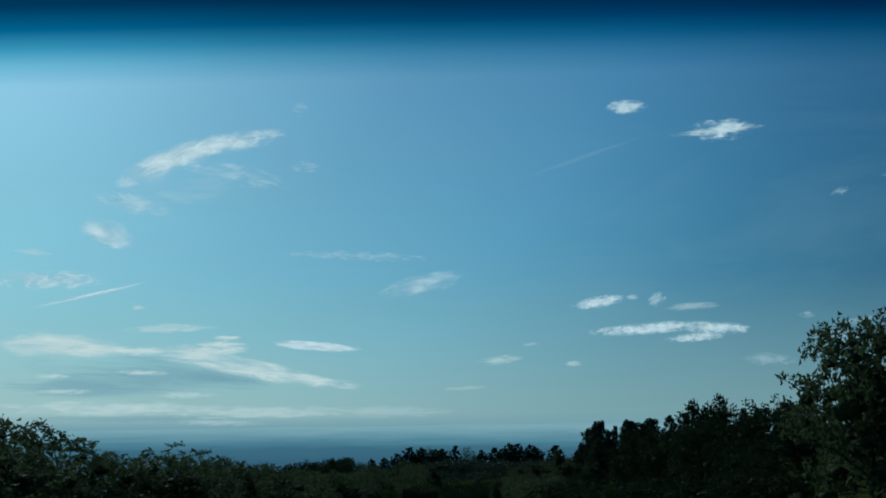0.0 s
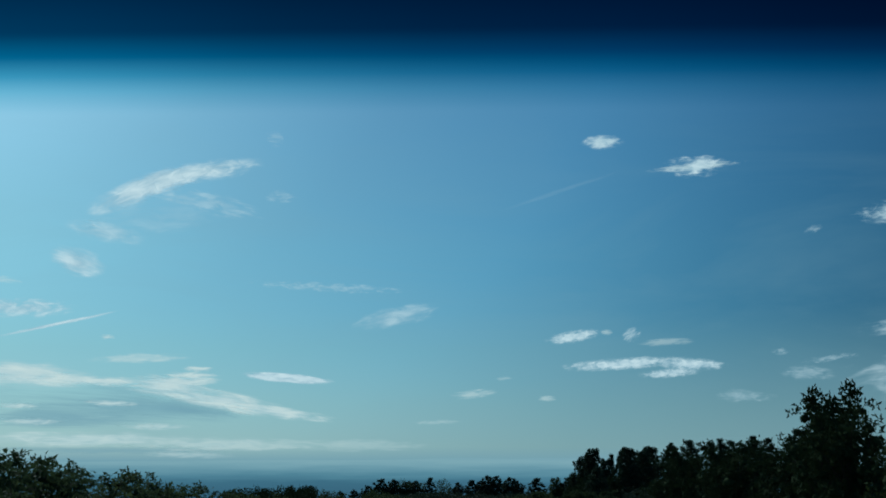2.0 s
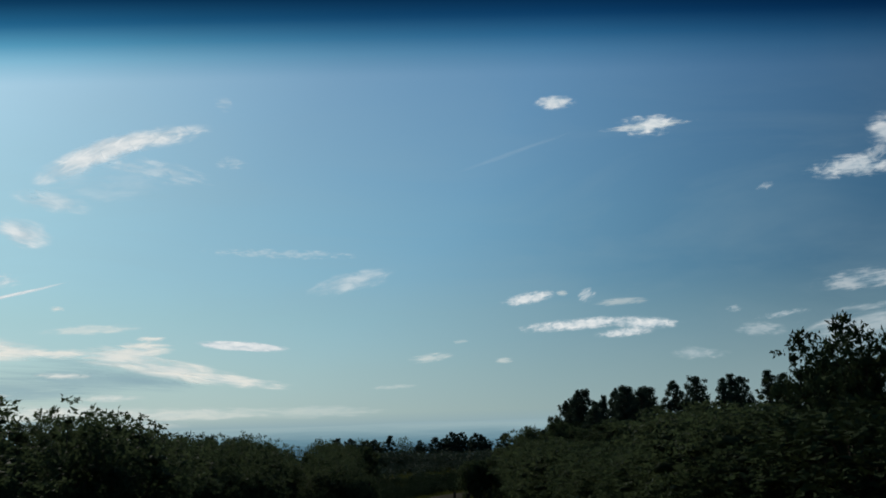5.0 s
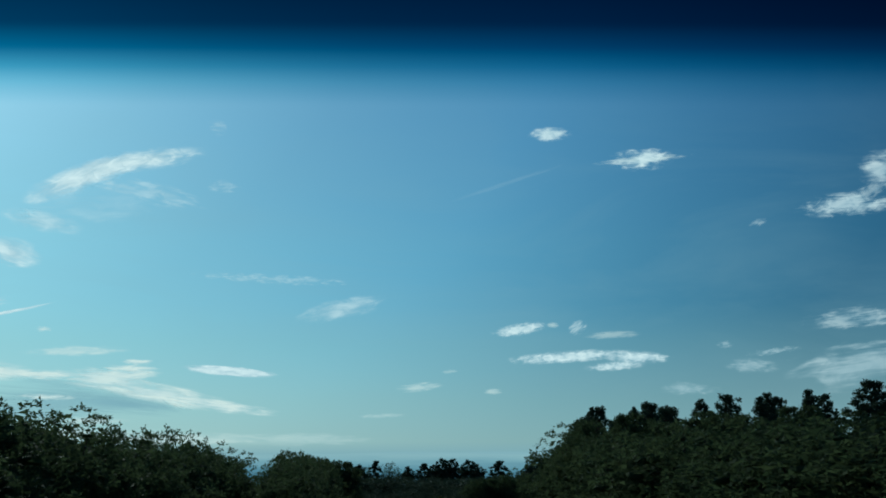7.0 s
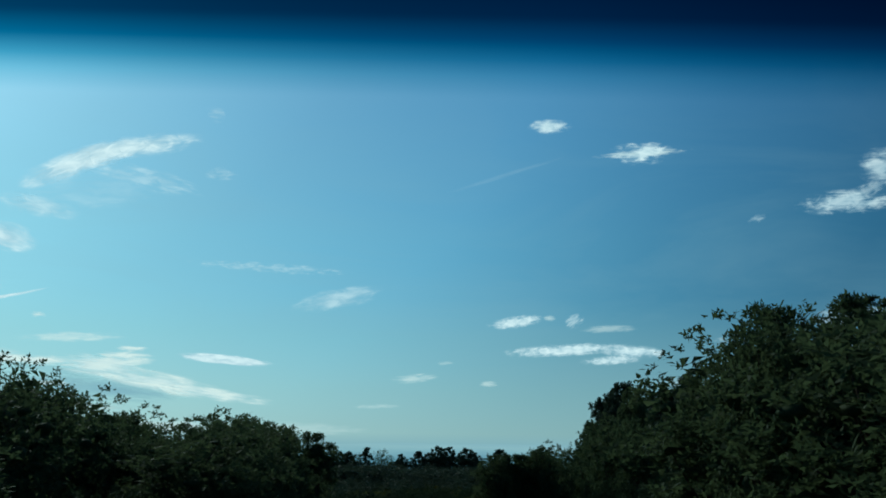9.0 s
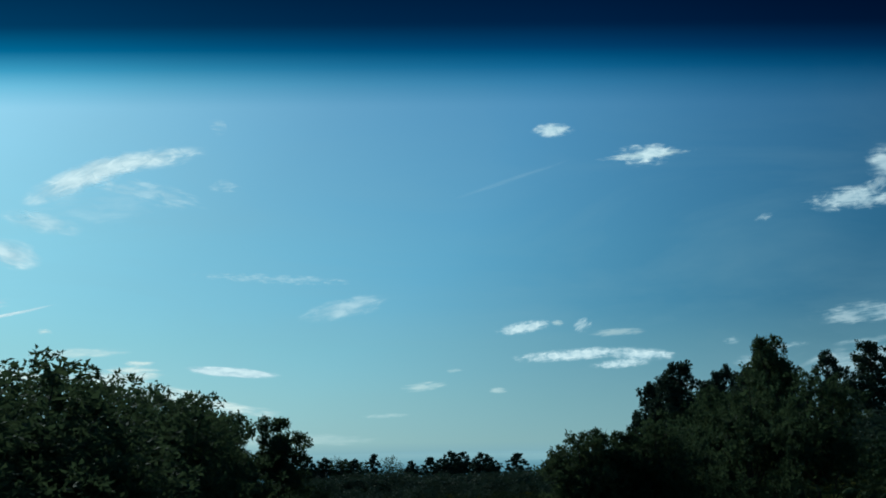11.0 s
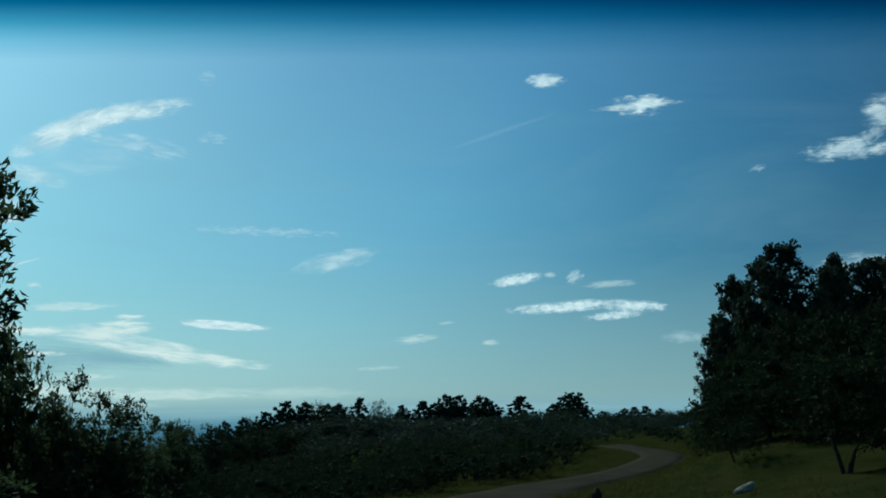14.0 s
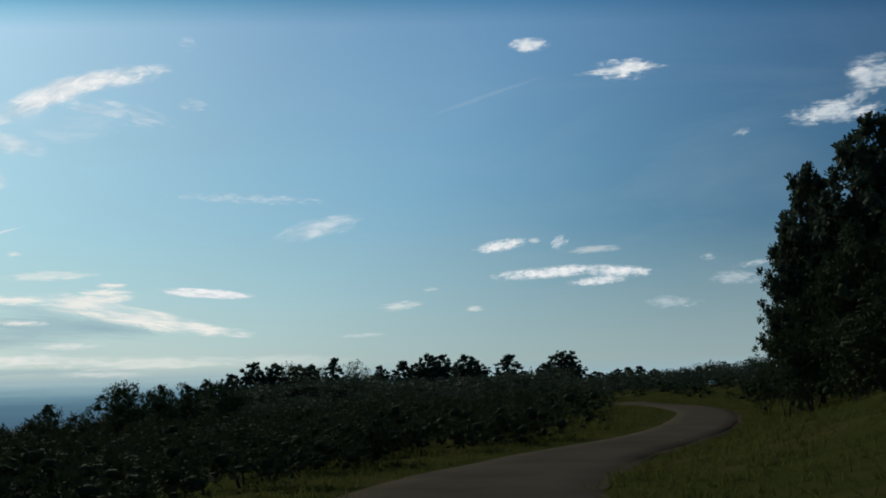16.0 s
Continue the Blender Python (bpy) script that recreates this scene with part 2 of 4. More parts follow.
# ---- the land ----
ROAD_Y = [-60, 0, 10.5, 20.6, 35.8, 59.6, 75, 90.3, 116.2, 130.5, 145.4, 154.8, 160, 176.5, 184.5, 190.5, 197, 207, 219, 240, 420]
ROAD_X = [0.6, 0, -0.42, -0.73, -0.78, -0.75, -0.15, 0.71, 1.98, 2.77, 3.73, 4.76, 5.5, 7.2, 10.3, 14.2, 18, 21.5, 24.7, 26, 20]
LAND_Y = [-400, -60, 0, 20.6, 35.8, 59.6, 90.3, 116.2, 140, 152, 160, 183, 228, 260, 340, 420, 600, 720, 1200, 1600, 6000]
LAND_Z = [20, 2.0, -1.75, -3.02, -4.05, -6.11, -7.8, -8.75, -10.2, -10.85, -11.2, -11.6, -11.9, -12.6, -14.4, -15.6, -18, -50, -230, -420, -500]


def road_x(y):
    return np.interp(y, ROAD_Y, ROAD_X)


def ground(x, y):
    """Height of the land: level road bench, bank rising to the right, slope falling to the left."""
    x, y = np.asarray(x, float), np.asarray(y, float)
    u = x - road_x(y)
    z = np.interp(y, LAND_Y, LAND_Z)
    near = np.interp(y, [150, 230, 330, 520, 700], [1.0, 0.7, 0.35, 0.12, 0.0])
    right = 0.17 * np.clip(u - 3.6, 0, 34) + 0.05 * np.clip(u - 38, 0, 120)
    right = right + np.interp(y, [171, 183, 200, 222], [0.0, 0.17, 0.17, 0.0]) * np.clip(u - 2.8, 0, 7)
    past = np.interp(y, [150, 185], [0.0, 1.0])
    left = (0.03 + 0.05 * past) * np.clip(-u - 3.6, 0, 30) + 0.12 * np.clip(-u - 24, 0, 300)
    rough = 0.12 * np.sin(x * 0.9 + 1.3 * np.sin(y * 0.31)) * np.sin(y * 0.7 + x * 0.2) * np.clip((np.abs(u) - 3.5) / 4, 0, 1)
    knoll = 1.7 * np.exp(-((y - 68) / 26) ** 2) * np.clip((-u - 6) / 12, 0, 1) * np.clip((60 + u) / 25, 0, 1)
    fall = 0.25 * np.clip(-u - 28, 0, 400) * np.interp(y, [290, 400], [0.0, 1.0])
    return z + near * (right - left) - fall + knoll + rough


def build_ground():
    ys = np.concatenate([np.linspace(-400, -40, 10), np.arange(-36, 300, 1.5), np.linspace(301, 640, 90), np.linspace(660, 1600, 40), np.linspace(1700, 4950, 14)])
    us = np.concatenate([-np.geomspace(4900, 60, 16), -np.arange(56, 12, -2.5), np.arange(-12, 12.1, 0.75), np.arange(14, 60, 2.5), np.geomspace(62, 4900, 16)])
    verts, faces = [], []
    for y in ys:
        x = us + road_x(y)
        z = ground(x, np.full_like(x, y))
        verts += [(a, y, b) for a, b in zip(x, z)]
    w = len(us)
    for j in range(len(ys) - 1):
        for i in range(w - 1):
            a = j * w + i
            faces.append((a, a + 1, a + w + 1, a + w))
    ob = mesh_object("ground", verts, faces, SOIL, smooth=True)
    tagged(ob, "grassy hillside falling away towards a wide plain", "ground", kind="structure")


CENTRE = [(-0.1, -40), (0, 0), (-0.42, 10.5), (-0.73, 20.6), (-0.78, 35.8), (-0.75, 59.6), (-0.15, 75), (0.71, 90.3), (1.98, 116.2), (2.77, 130.5),
          (3.73, 145.4), (4.8, 154.8), (5.6, 163), (7.4, 176.5), (10.6, 184.5), (14.1, 190.5), (17.4, 197), (21.3, 207), (24.9, 219), (28, 240), (29, 255), (24, 268), (12, 276), (-6, 282)]


def centre_line(step=1.0):
    """The road's middle as an even run of points with its sideways direction."""
    pts = [Vector((x, y, 0)) for x, y in CENTRE]
    out = []
    for k in range(len(pts) - 1):
        p0, p1, p2, p3 = pts[max(k - 1, 0)], pts[k], pts[k + 1], pts[min(k + 2, len(pts) - 1)]
        m = max(2, int((p2 - p1).length / step))
        for i in range(m):
            t = i / m
            out.append(0.5 * ((2 * p1) + (p2 - p0) * t + (2 * p0 - 5 * p1 + 4 * p2 - p3) * t * t + (3 * p1 - p0 - 3 * p2 + p3) * t ** 3))
    line = []
    for a, b in zip(out[:-1], out[1:]):
        d = (b - a).normalized()
        line.append((a, Vector((d.y, -d.x, 0))))
    return line


def ribbon(name, mat, offsets, label, category):
    verts, faces = [], []
    line = centre_line()
    rng = random.Random(4)
    for p, side in line:
        narrow = float(np.interp(p.y, [178, 192], [1.0, 0.72]))
        for o, lift, wob in offsets:
            o = (o + wob * rng.uniform(-1, 1)) * narrow
            q = p + side * o
            z = float(ground(q.x, q.y))
            verts.append((q.x, q.y, z + lift))
    w = len(offsets)
    for j in range(len(line) - 1):
        for i in range(w - 1):
            a = j * w + i
            faces.append((a, a + 1, a + w + 1, a + w))
    ob = mesh_object(name, verts, faces, mat, smooth=True)
    tagged(ob, label, category, kind="structure")


build_ground()
ribbon("road", ASPHALT, [(-1.94, 0.0, 0.05), (-1.86, 0.045, 0.05), (-1.1, 0.065, 0), (0, 0.08, 0), (1.1, 0.065, 0), (1.86, 0.045, 0.05), (1.94, 0.0, 0.05)],
       "narrow worn grey asphalt road without markings", "road")
ribbon("gravel_shoulder", GRAVEL, [(-2.2, -0.03, 0.14), (-2.0, 0.022, 0.10), (-1.7, 0.03, 0), (1.7, 0.03, 0), (2.0, 0.022, 0.10), (2.2, -0.03, 0.14)],
       "strip of pale gravel along the road's edge", "road shoulder")

# ---- far distance ----
FAR = 4750.0


def build_distance():
    """A glowing backdrop of the hazy plain and the low mountains beyond it."""
    rng = random.Random(9)
    az = np.linspace(-60, 60, 400)
    ridge = np.zeros_like(az)
    for k in range(1, 9):
        ridge += np.sin(az * 0.16 * 1.7 ** k + rng.uniform(0, 6)) * 0.5 ** k
    mask = np.exp(-((az - 6.5) / 5.5) ** 2)
    peaks = 0.10 + 0.44 * mask + 0.22 * mask * ridge + 0.015 * ridge - 0.013 * np.clip(az, -6, 60) - 0.012 * np.clip(-az - 8, 0, 12)
    verts, faces = [], []
    for a, e in zip(az, peaks):
        s, c = math.sin(radians(a)), math.cos(radians(a))
        for el in (-7.0, -1.2, -0.4, e):
            verts.append((FAR * s, 80 + FAR * c, -6 + FAR * math.tan(radians(el))))
    for j in range(len(az) - 1):
        for i in range(3):
            a = j * 4 + i
            faces.append((a, a + 4, a + 5, a + 1))
    mat = painted_haze_material("painted_far_haze", [(0.0, (0.065, 0.130, 0.190)), (0.30, (0.085, 0.170, 0.230)), (0.44, (0.14, 0.255, 0.315)), (0.56, (0.215, 0.335, 0.385)), (0.66, (0.285, 0.405, 0.44)), (0.73, (0.325, 0.44, 0.465)), (0.80, (0.305, 0.42, 0.455)), (1.0, (0.30, 0.415, 0.455))], -150, 60)
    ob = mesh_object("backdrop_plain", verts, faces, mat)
    tagged(ob, "blue plain with painted haze and low mountains on the horizon", "plain", kind="structure")


build_distance()

CLOUDS_BASE = [
    ("g", -15.36, 2.92, 11.81, 1.80, -3, 0.55),
    ("g", -18.20, 2.24, 8.60, 1.28, 0, 0.55),
    ("g", -11.58, 2.70, 5.65, 1.03, -7, 0.4),
    ("g", -15.49, 0.62, 13.35, 0.36, 0, 0.4),
    ("s", -16.73, 1.15, 12.4, 0.77, 0, 0.65),
    ("s", -9.98, 0.94, 9.76, 0.72, 0, 0.5),
    ("s", -3.17, 0.93, 7.70, 0.67, 0, 0.3),
    ("s", -11.49, 0.41, 4.88, 0.36, -1, 0.4),
    ("s", -19.16, 1.98, 2.83, 0.31, 1, 0.6),
    ("s", -13.31, 1.81, 3.34, 0.36, 0, 0.55),
]
CLOUDS_BANK = [
    ("s", -19.60, 4.22, 6.8, 1.30, -2, 0.95),
    ("s", -20.5, 4.45, 5.2, 0.70, 2, 0.85),
    ("s", -15.91, 4.04, 5.60, 0.52, -1, 0.9),
    ("s", -11.35, 4.76, 1.70, 0.28, 0, 0.85),
    ("s", -11.59, 4.44, 2.80, 0.40, 1, 0.85),
    ("s", -12.02, 4.10, 3.70, 0.58, 2, 0.9),
    ("s", -12.89, 3.84, 5.0, 1.05, -6, 0.95),
    ("s", -9.95, 3.12, 7.2, 1.0, -9, 0.95),
    ("s", -7.0, 2.55, 5.6, 0.62, -7, 0.9),
    ("s", -15.48, 2.95, 2.80, 0.30, -1, 0.75),
    ("s", -19.92, 2.74, 2.05, 0.25, 0, 0.65),
]
CLOUDS_A = [
    ("c", 10.05, 16.68, 2.2, 0.72, -0, 0.8),
    ("p", 14.85, 15.18, 3.2, 1.25, -0, 0.85),
    ("s", 15.05, 15.18, 4.9, 0.34, 2, 0.6),
    ("f", -14.9, 13.66, 5.2, 1.25, 27, 0.95),
    ("f", -11.75, 14.85, 6.4, 1.05, 12, 0.95),
    ("f", -13.4, 14.32, 4.4, 1.15, 21, 0.95),
    ("w", -11.2, 13.3, 5.6, 1.1, -10, 0.34),
    ("w", -13.41, 12.59, 7.09, 1.77, 8, 0.16),
    ("f", -16.28, 11.50, 4.0, 1.0, -9, 0.5),
    ("f", -17.6, 9.96, 2.9, 1.4, -14, 0.8),
    ("s", -21.06, 8.87, 2.07, 0.35, -3, 0.35),
    ("p", -20.34, 7.52, 5.61, 1.12, 2, 0.7),
    ("t", -18.35, 6.80, 6.0, 0.17, 15, 0.85),
    ("s", -15.89, 6.24, 0.83, 0.27, -0, 0.7),
    ("s", -14.28, 5.22, 5.02, 0.50, 3, 0.5),
]
CLOUDS_B = [
    ("l", -6.76, 4.35, 4.6, 0.48, -4, 0.95),
    ("f", -1.12, 7.61, 4.7, 1.06, 12, 0.5),
    ("w", -4.60, 9.12, 8.20, 0.5, -2, 0.3),
    ("w", -7.28, 13.82, 1.77, 0.71, 3, 0.25),
    ("w", -7.84, 16.78, 1.00, 0.89, -0, 0.3),
    ("c", 8.23, 6.55, 3.0, 0.62, 8, 0.85),
    ("s", 9.98, 6.75, 0.71, 0.32, -0, 0.5),
]
CLOUDS_C = [
    ("w", 11.29, 6.62, 1.0, 0.75, 30, 0.5),
    ("s", 13.04, 6.20, 2.95, 0.40, 2, 0.36),
    ("c", 10.9, 5.12, 6.8, 0.62, 3, 0.85),
    ("c", 14.35, 5.02, 3.6, 0.66, -2, 0.85),
    ("c", 13.15, 4.60, 3.2, 0.46, 3, 0.78),
    ("s", 2.99, 3.59, 2.48, 0.50, 6, 0.5),
    ("s", 6.84, 3.35, 1.06, 0.30, -0, 0.5),
    ("s", 4.62, 4.39, 1.00, 0.21, 4, 0.3),
    ("s", 1.07, 2.12, 2.66, 0.24, 2, 0.3),
    ("w", 16.37, 3.47, 2.07, 0.60, -0, 0.20),
    ("t", 7.80, 14.22, 6.20, 0.24, 17, 0.09),
    ("w", 20.66, 11.65, 1.00, 0.38, 15, 0.3),
    ("p", 24.89, 12.23, 4.87, 1.30, -0, 0.65),
]
CLOUDS_D = [
    ("p", 26.2, 12.85, 2.4, 0.8, 22, 0.35),
    ("p", 27.02, 13.87, 2.66, 2.07, -0, 0.62),
    ("w", 25.23, 4.42, 7.68, 2.36, 6, 0.42),
    ("w", 25.52, 6.74, 5.91, 1.06, 4, 0.42),
    ("w", 19.92, 4.48, 2.66, 0.71, -4, 0.32),
    ("w", 16.96, 3.35, 2.81, 0.53, -0, 0.25),
    ("w", 21.04, 5.18, 2.81, 0.32, 6, 0.38),
    ("w", 18.73, 5.59, 0.89, 0.35, -0, 0.38),
]


def build_cloud(kind, az, el, wide, high, turn, thick):
    """A cloud as one thin billowing sheet of vapour, far away."""
    mat, label = CLOUD_KINDS[kind]
    dist = 4900.0 if kind == "g" else 4840.0
    w, h = math.radians(wide) * dist / 2, math.radians(high) * dist / 2
    w, h = w * 1.12, h * (1.05 if kind == "p" else 1.2)
    cols, rows_ = 12, 5
    verts, faces = [], []
    for j in range(rows_ + 1):
        for i in range(cols + 1):
            a, b = 2 * i / cols - 1, 2 * j / rows_ - 1
            verts.append((a * w, (a * a - 1) * (1 - b * b) * 0.4 * h, b * h))
    for j in range(rows_):
        for i in range(cols):
            p = j * (cols + 1) + i
            faces.append((p, p + 1, p + cols + 2, p + cols + 1))
    ob = mesh_object("vapour_trail" if kind == "t" else "cloud", verts, faces, mat, smooth=True)
    a, e = radians(az), radians(el)
    eye = Vector((0, 80, -5))
    place = eye + dist * Vector((math.sin(a) * math.cos(e), math.cos(a) * math.cos(e), math.sin(e)))
    ob.matrix_world = Matrix.Translation(place) @ pose(0, 0, 0, 0, 0, -az) @ pose(0, 0, 0, el, 0, 0) @ pose(0, 0, 0, 0, -turn, 0)
    ob.color = (1.2 / h, 1, 1, min(0.96, thick * 1.1))
    ob.visible_shadow = False
    tagged(ob, label, "vapour trail" if kind == "t" else "cloud", group="clouds in the sky")


for row in CLOUDS_BASE + CLOUDS_BANK + CLOUDS_A + CLOUDS_B + CLOUDS_C + CLOUDS_D:
    build_cloud(*row)


# ---- plants ----
def tube(verts, faces, a, b, ra, rb, sides=6):
    a, b = Vector(a), Vector(b)
    d = (b - a).normalized()
    s = d.orthogonal().normalized()
    t = d.cross(s)
    first = len(verts)
    for c, r in ((a, ra), (b, rb)):
        for k in range(sides):
            g = 2 * math.pi * k / sides
            verts.append(c + (s * math.cos(g) + t * math.sin(g)) * r)
    for k in range(sides):
        faces.append((first + k, first + (k + 1) % sides, first + sides + (k + 1) % sides, first + sides + k))


def limb(verts, faces, a, b, ra, rb, rng, steps=4, sag=0.12, sides=6):
    """A crooked tapering limb from a to b."""
    a, b = Vector(a), Vector(b)
    span = (b - a).length
    p, r = a, ra
    for k in range(1, steps + 1):
        t = k / steps
        q = a.lerp(b, t) + Vector((rng.uniform(-1, 1), rng.uniform(-1, 1), rng.uniform(-0.5, 0.8))) * span * sag * (1 - t)
        rq = ra + (rb - ra) * t
        tube(verts, faces, p, q, r, rq, sides)
        p, r = q, rq


def numpy_mesh(name, v, f, mat):
    me = bpy.data.meshes.new(name)
    me.vertices.add(len(v))
    me.vertices.foreach_set("co", np.ascontiguousarray(v, np.float32).ravel())
    me.loops.add(f.size)
    me.loops.foreach_set("vertex_index", np.ascontiguousarray(f, np.int32).ravel())
    me.polygons.add(len(f))
    me.polygons.foreach_set("loop_start", np.arange(0, f.size, f.shape[1], dtype=np.int32))
    me.materials.append(mat)
    me.update(calc_edges=True)
    me.validate()
    return me


def wood_mesh(verts, faces):
    me = bpy.data.meshes.new("trunk")
    me.from_pydata([tuple(p) for p in verts], [], faces)
    me.materials.append(BARK)
    return me


def settle(v, height, spread):
    """Scale factors that bring a crown to the wanted height and half width."""
    return spread / np.percentile(np.hypot(v[:, 0], v[:, 1]), 97), height / np.percentile(v[:, 2], 99.5)


def unit(v):
    return v / np.linalg.norm(v, axis=1)[:, None]


GOLD = (1 + 5 ** 0.5) / 2
ICO_V = unit(np.array([(x, y * GOLD, 0.0) for x in (-1, 1) for y in (-1, 1)] + [(0.0, x, y * GOLD) for x in (-1, 1) for y in (-1, 1)] + [(y * GOLD, 0.0, x) for x in (-1, 1) for y in (-1, 1)]))


def hull_faces():
    """The twenty faces between the neighbouring corners of an icosahedron."""
    out = []
    for i in range(12):
        for j in range(i + 1, 12):
            for k in range(j + 1, 12):
                a, b, c = ICO_V[i], ICO_V[j], ICO_V[k]
                if max(np.linalg.norm(a - b), np.linalg.norm(b - c), np.linalg.norm(a - c)) < 1.2:
                    out.append((i, j, k) if np.dot(np.cross(b - a, c - a), a) > 0 else (i, k, j))
    return np.array(out)


ICO_F = hull_faces()


def lumps(gen, centres, radii, flat=0.7):
    """Rough dense hearts of leaf clumps."""
    n = len(centres)
    basis = np.linalg.qr(gen.normal(size=(n, 3, 3)))[0]
    v = np.einsum("kj,nij->nki", ICO_V, basis) * (radii[:, None] * gen.uniform(0.65, 1.2, (n, 12)))[:, :, None]
    v = v * np.array([1, 1, flat]) + centres[:, None]
    return v.reshape(-1, 3), (ICO_F[None] + 12 * np.arange(n)[:, None, None]).reshape(-1, 3)


def joined_up(pieces):
    vs, fs, first = [], [], 0
    for v, f in pieces:
        vs.append(v)
        fs.append(f + first)
        first += len(v)
    return np.concatenate(vs), np.concatenate(fs)


def leaf_fan(gen, at, way, leaf, slim=(0.42, 0.66)):
    """One pointed leaf at each place, growing along way."""
    side = unit(np.cross(way, gen.normal(size=at.shape)))
    long = leaf * gen.uniform(0.7, 1.3, len(at))[:, None]
    broad = long * gen.uniform(*slim, len(at))[:, None]
    skew = gen.uniform(0.25, 0.75, len(at))[:, None]
    v = np.stack([at - side * broad * (1 - skew), at + way * long * 0.45 + side * broad * skew, at + way * long], 1).reshape(-1, 3)
    return v, np.arange(len(v)).reshape(-1, 3)


def oak_meshes(seed, height, spread, boughs, twigs, per, leaf, low=0.16, mat=None, lean=0.0, fill=500, heart=0.0, fine=False):
    """Trunk and crown of a scrub oak: crooked boughs that end in uneven clumps, each a spray of leaf rosettes with gaps between."""
    rng, gen = random.Random(seed), np.random.default_rng(seed)
    mid = height * (low + (1 - low) * 0.45)
    wide, tall = spread * 0.80, height * (1 - low) * 0.47
    tips, turn = [], rng.uniform(0, 6.28)
    for k in range(boughs):
        u = 1 - 1.72 * (k + rng.uniform(0.2, 0.8)) / boughs
        turn += 2.4 + rng.uniform(-0.4, 0.4)
        reach = rng.uniform(0.25, 0.62) if k % 3 == 0 else rng.uniform(0.74, 1.03)
        ring = math.sqrt(max(0.0, 1 - u * u)) * wide * reach
        c = Vector((math.cos(turn) * ring + lean * spread * u, math.sin(turn) * ring, mid + u * tall * reach))
        tips.append((c, spread * rng.uniform(0.20, 0.38)))
    centres = np.array([tuple(c) for c, r in tips])
    radii = np.array([r for c, r in tips])
    which = np.repeat(np.arange(boughs), twigs)
    out = unit(gen.normal(size=(len(which), 3)) + np.array([0, 0, 0.35]))
    rose = centres[which] + out * (radii[which] * gen.uniform(0.15, 1.0, len(which)) ** 0.5)[:, None] * np.array([1.1, 1.1, 0.62])
    at = np.repeat(rose, per, 0) + gen.normal(size=(len(rose) * per, 3)) * leaf * 0.38
    way = unit(gen.normal(size=at.shape) + 0.55 * np.repeat(out, per, 0) + np.array([0, 0, 0.1]))
    pieces = [leaf_fan(gen, at, way, leaf)]
    # dense inner foliage close to the limbs
    if fill:
        pick = gen.integers(boughs, size=fill)
        c = centres[pick] * np.array([0.8, 0.8, 0.95]) + gen.normal(size=(fill, 3)).clip(-1.5, 1.1) * radii[pick][:, None] * 0.36
        pieces.append(leaf_fan(gen, c, unit(gen.normal(size=c.shape)), leaf * 1.9))
    if heart:
        every = 1 if mat is None else 2
        pieces.append(lumps(gen, centres[::every] * np.array([0.88, 0.88, 0.96]), radii[::every] * heart * np.where(centres[::every, 2] > height * 0.72, 0.55, 1.0)))
    v, f = joined_up(pieces)
    kx, kz = settle(v, height, spread)
    v *= np.array([kx, kx, kz])
    crown = numpy_mesh("crown", v, f, mat or OAK_LEAF)
    verts, faces = [], []
    forks = []
    for k in range(3):
        g = 2.1 * k + rng.uniform(0, 1)
        fork = Vector((math.cos(g) * spread * 0.22, math.sin(g) * spread * 0.22, height * (max(0.10, low) + 0.10 * k)))
        limb(verts, faces, (0.05 * math.cos(g), 0.05 * math.sin(g), -0.4), fork, height * 0.020, height * 0.013, rng, 3, 0.10, 5)
        forks.append(fork)
    for c, r in tips:
        tip = Vector((c.x * kx, c.y * kx, c.z * kz))
        fork = min(forks, key=lambda q: (q - tip).length)
        limb(verts, faces, fork, tip, height * 0.007, height * 0.002, rng, 4 if fine else 2, 0.10, 4 if fine else 3)
        if fine:
            for k in range(3):
                end = tip + Vector((rng.gauss(0, 1), rng.gauss(0, 1), rng.gauss(0.5, 0.6))).normalized() * r * rng.uniform(0.7, 1.25)
                limb(verts, faces, tip, end, height * 0.0022, height * 0.001, rng, 2, 0.12, 3)
    return wood_mesh(verts, faces), crown


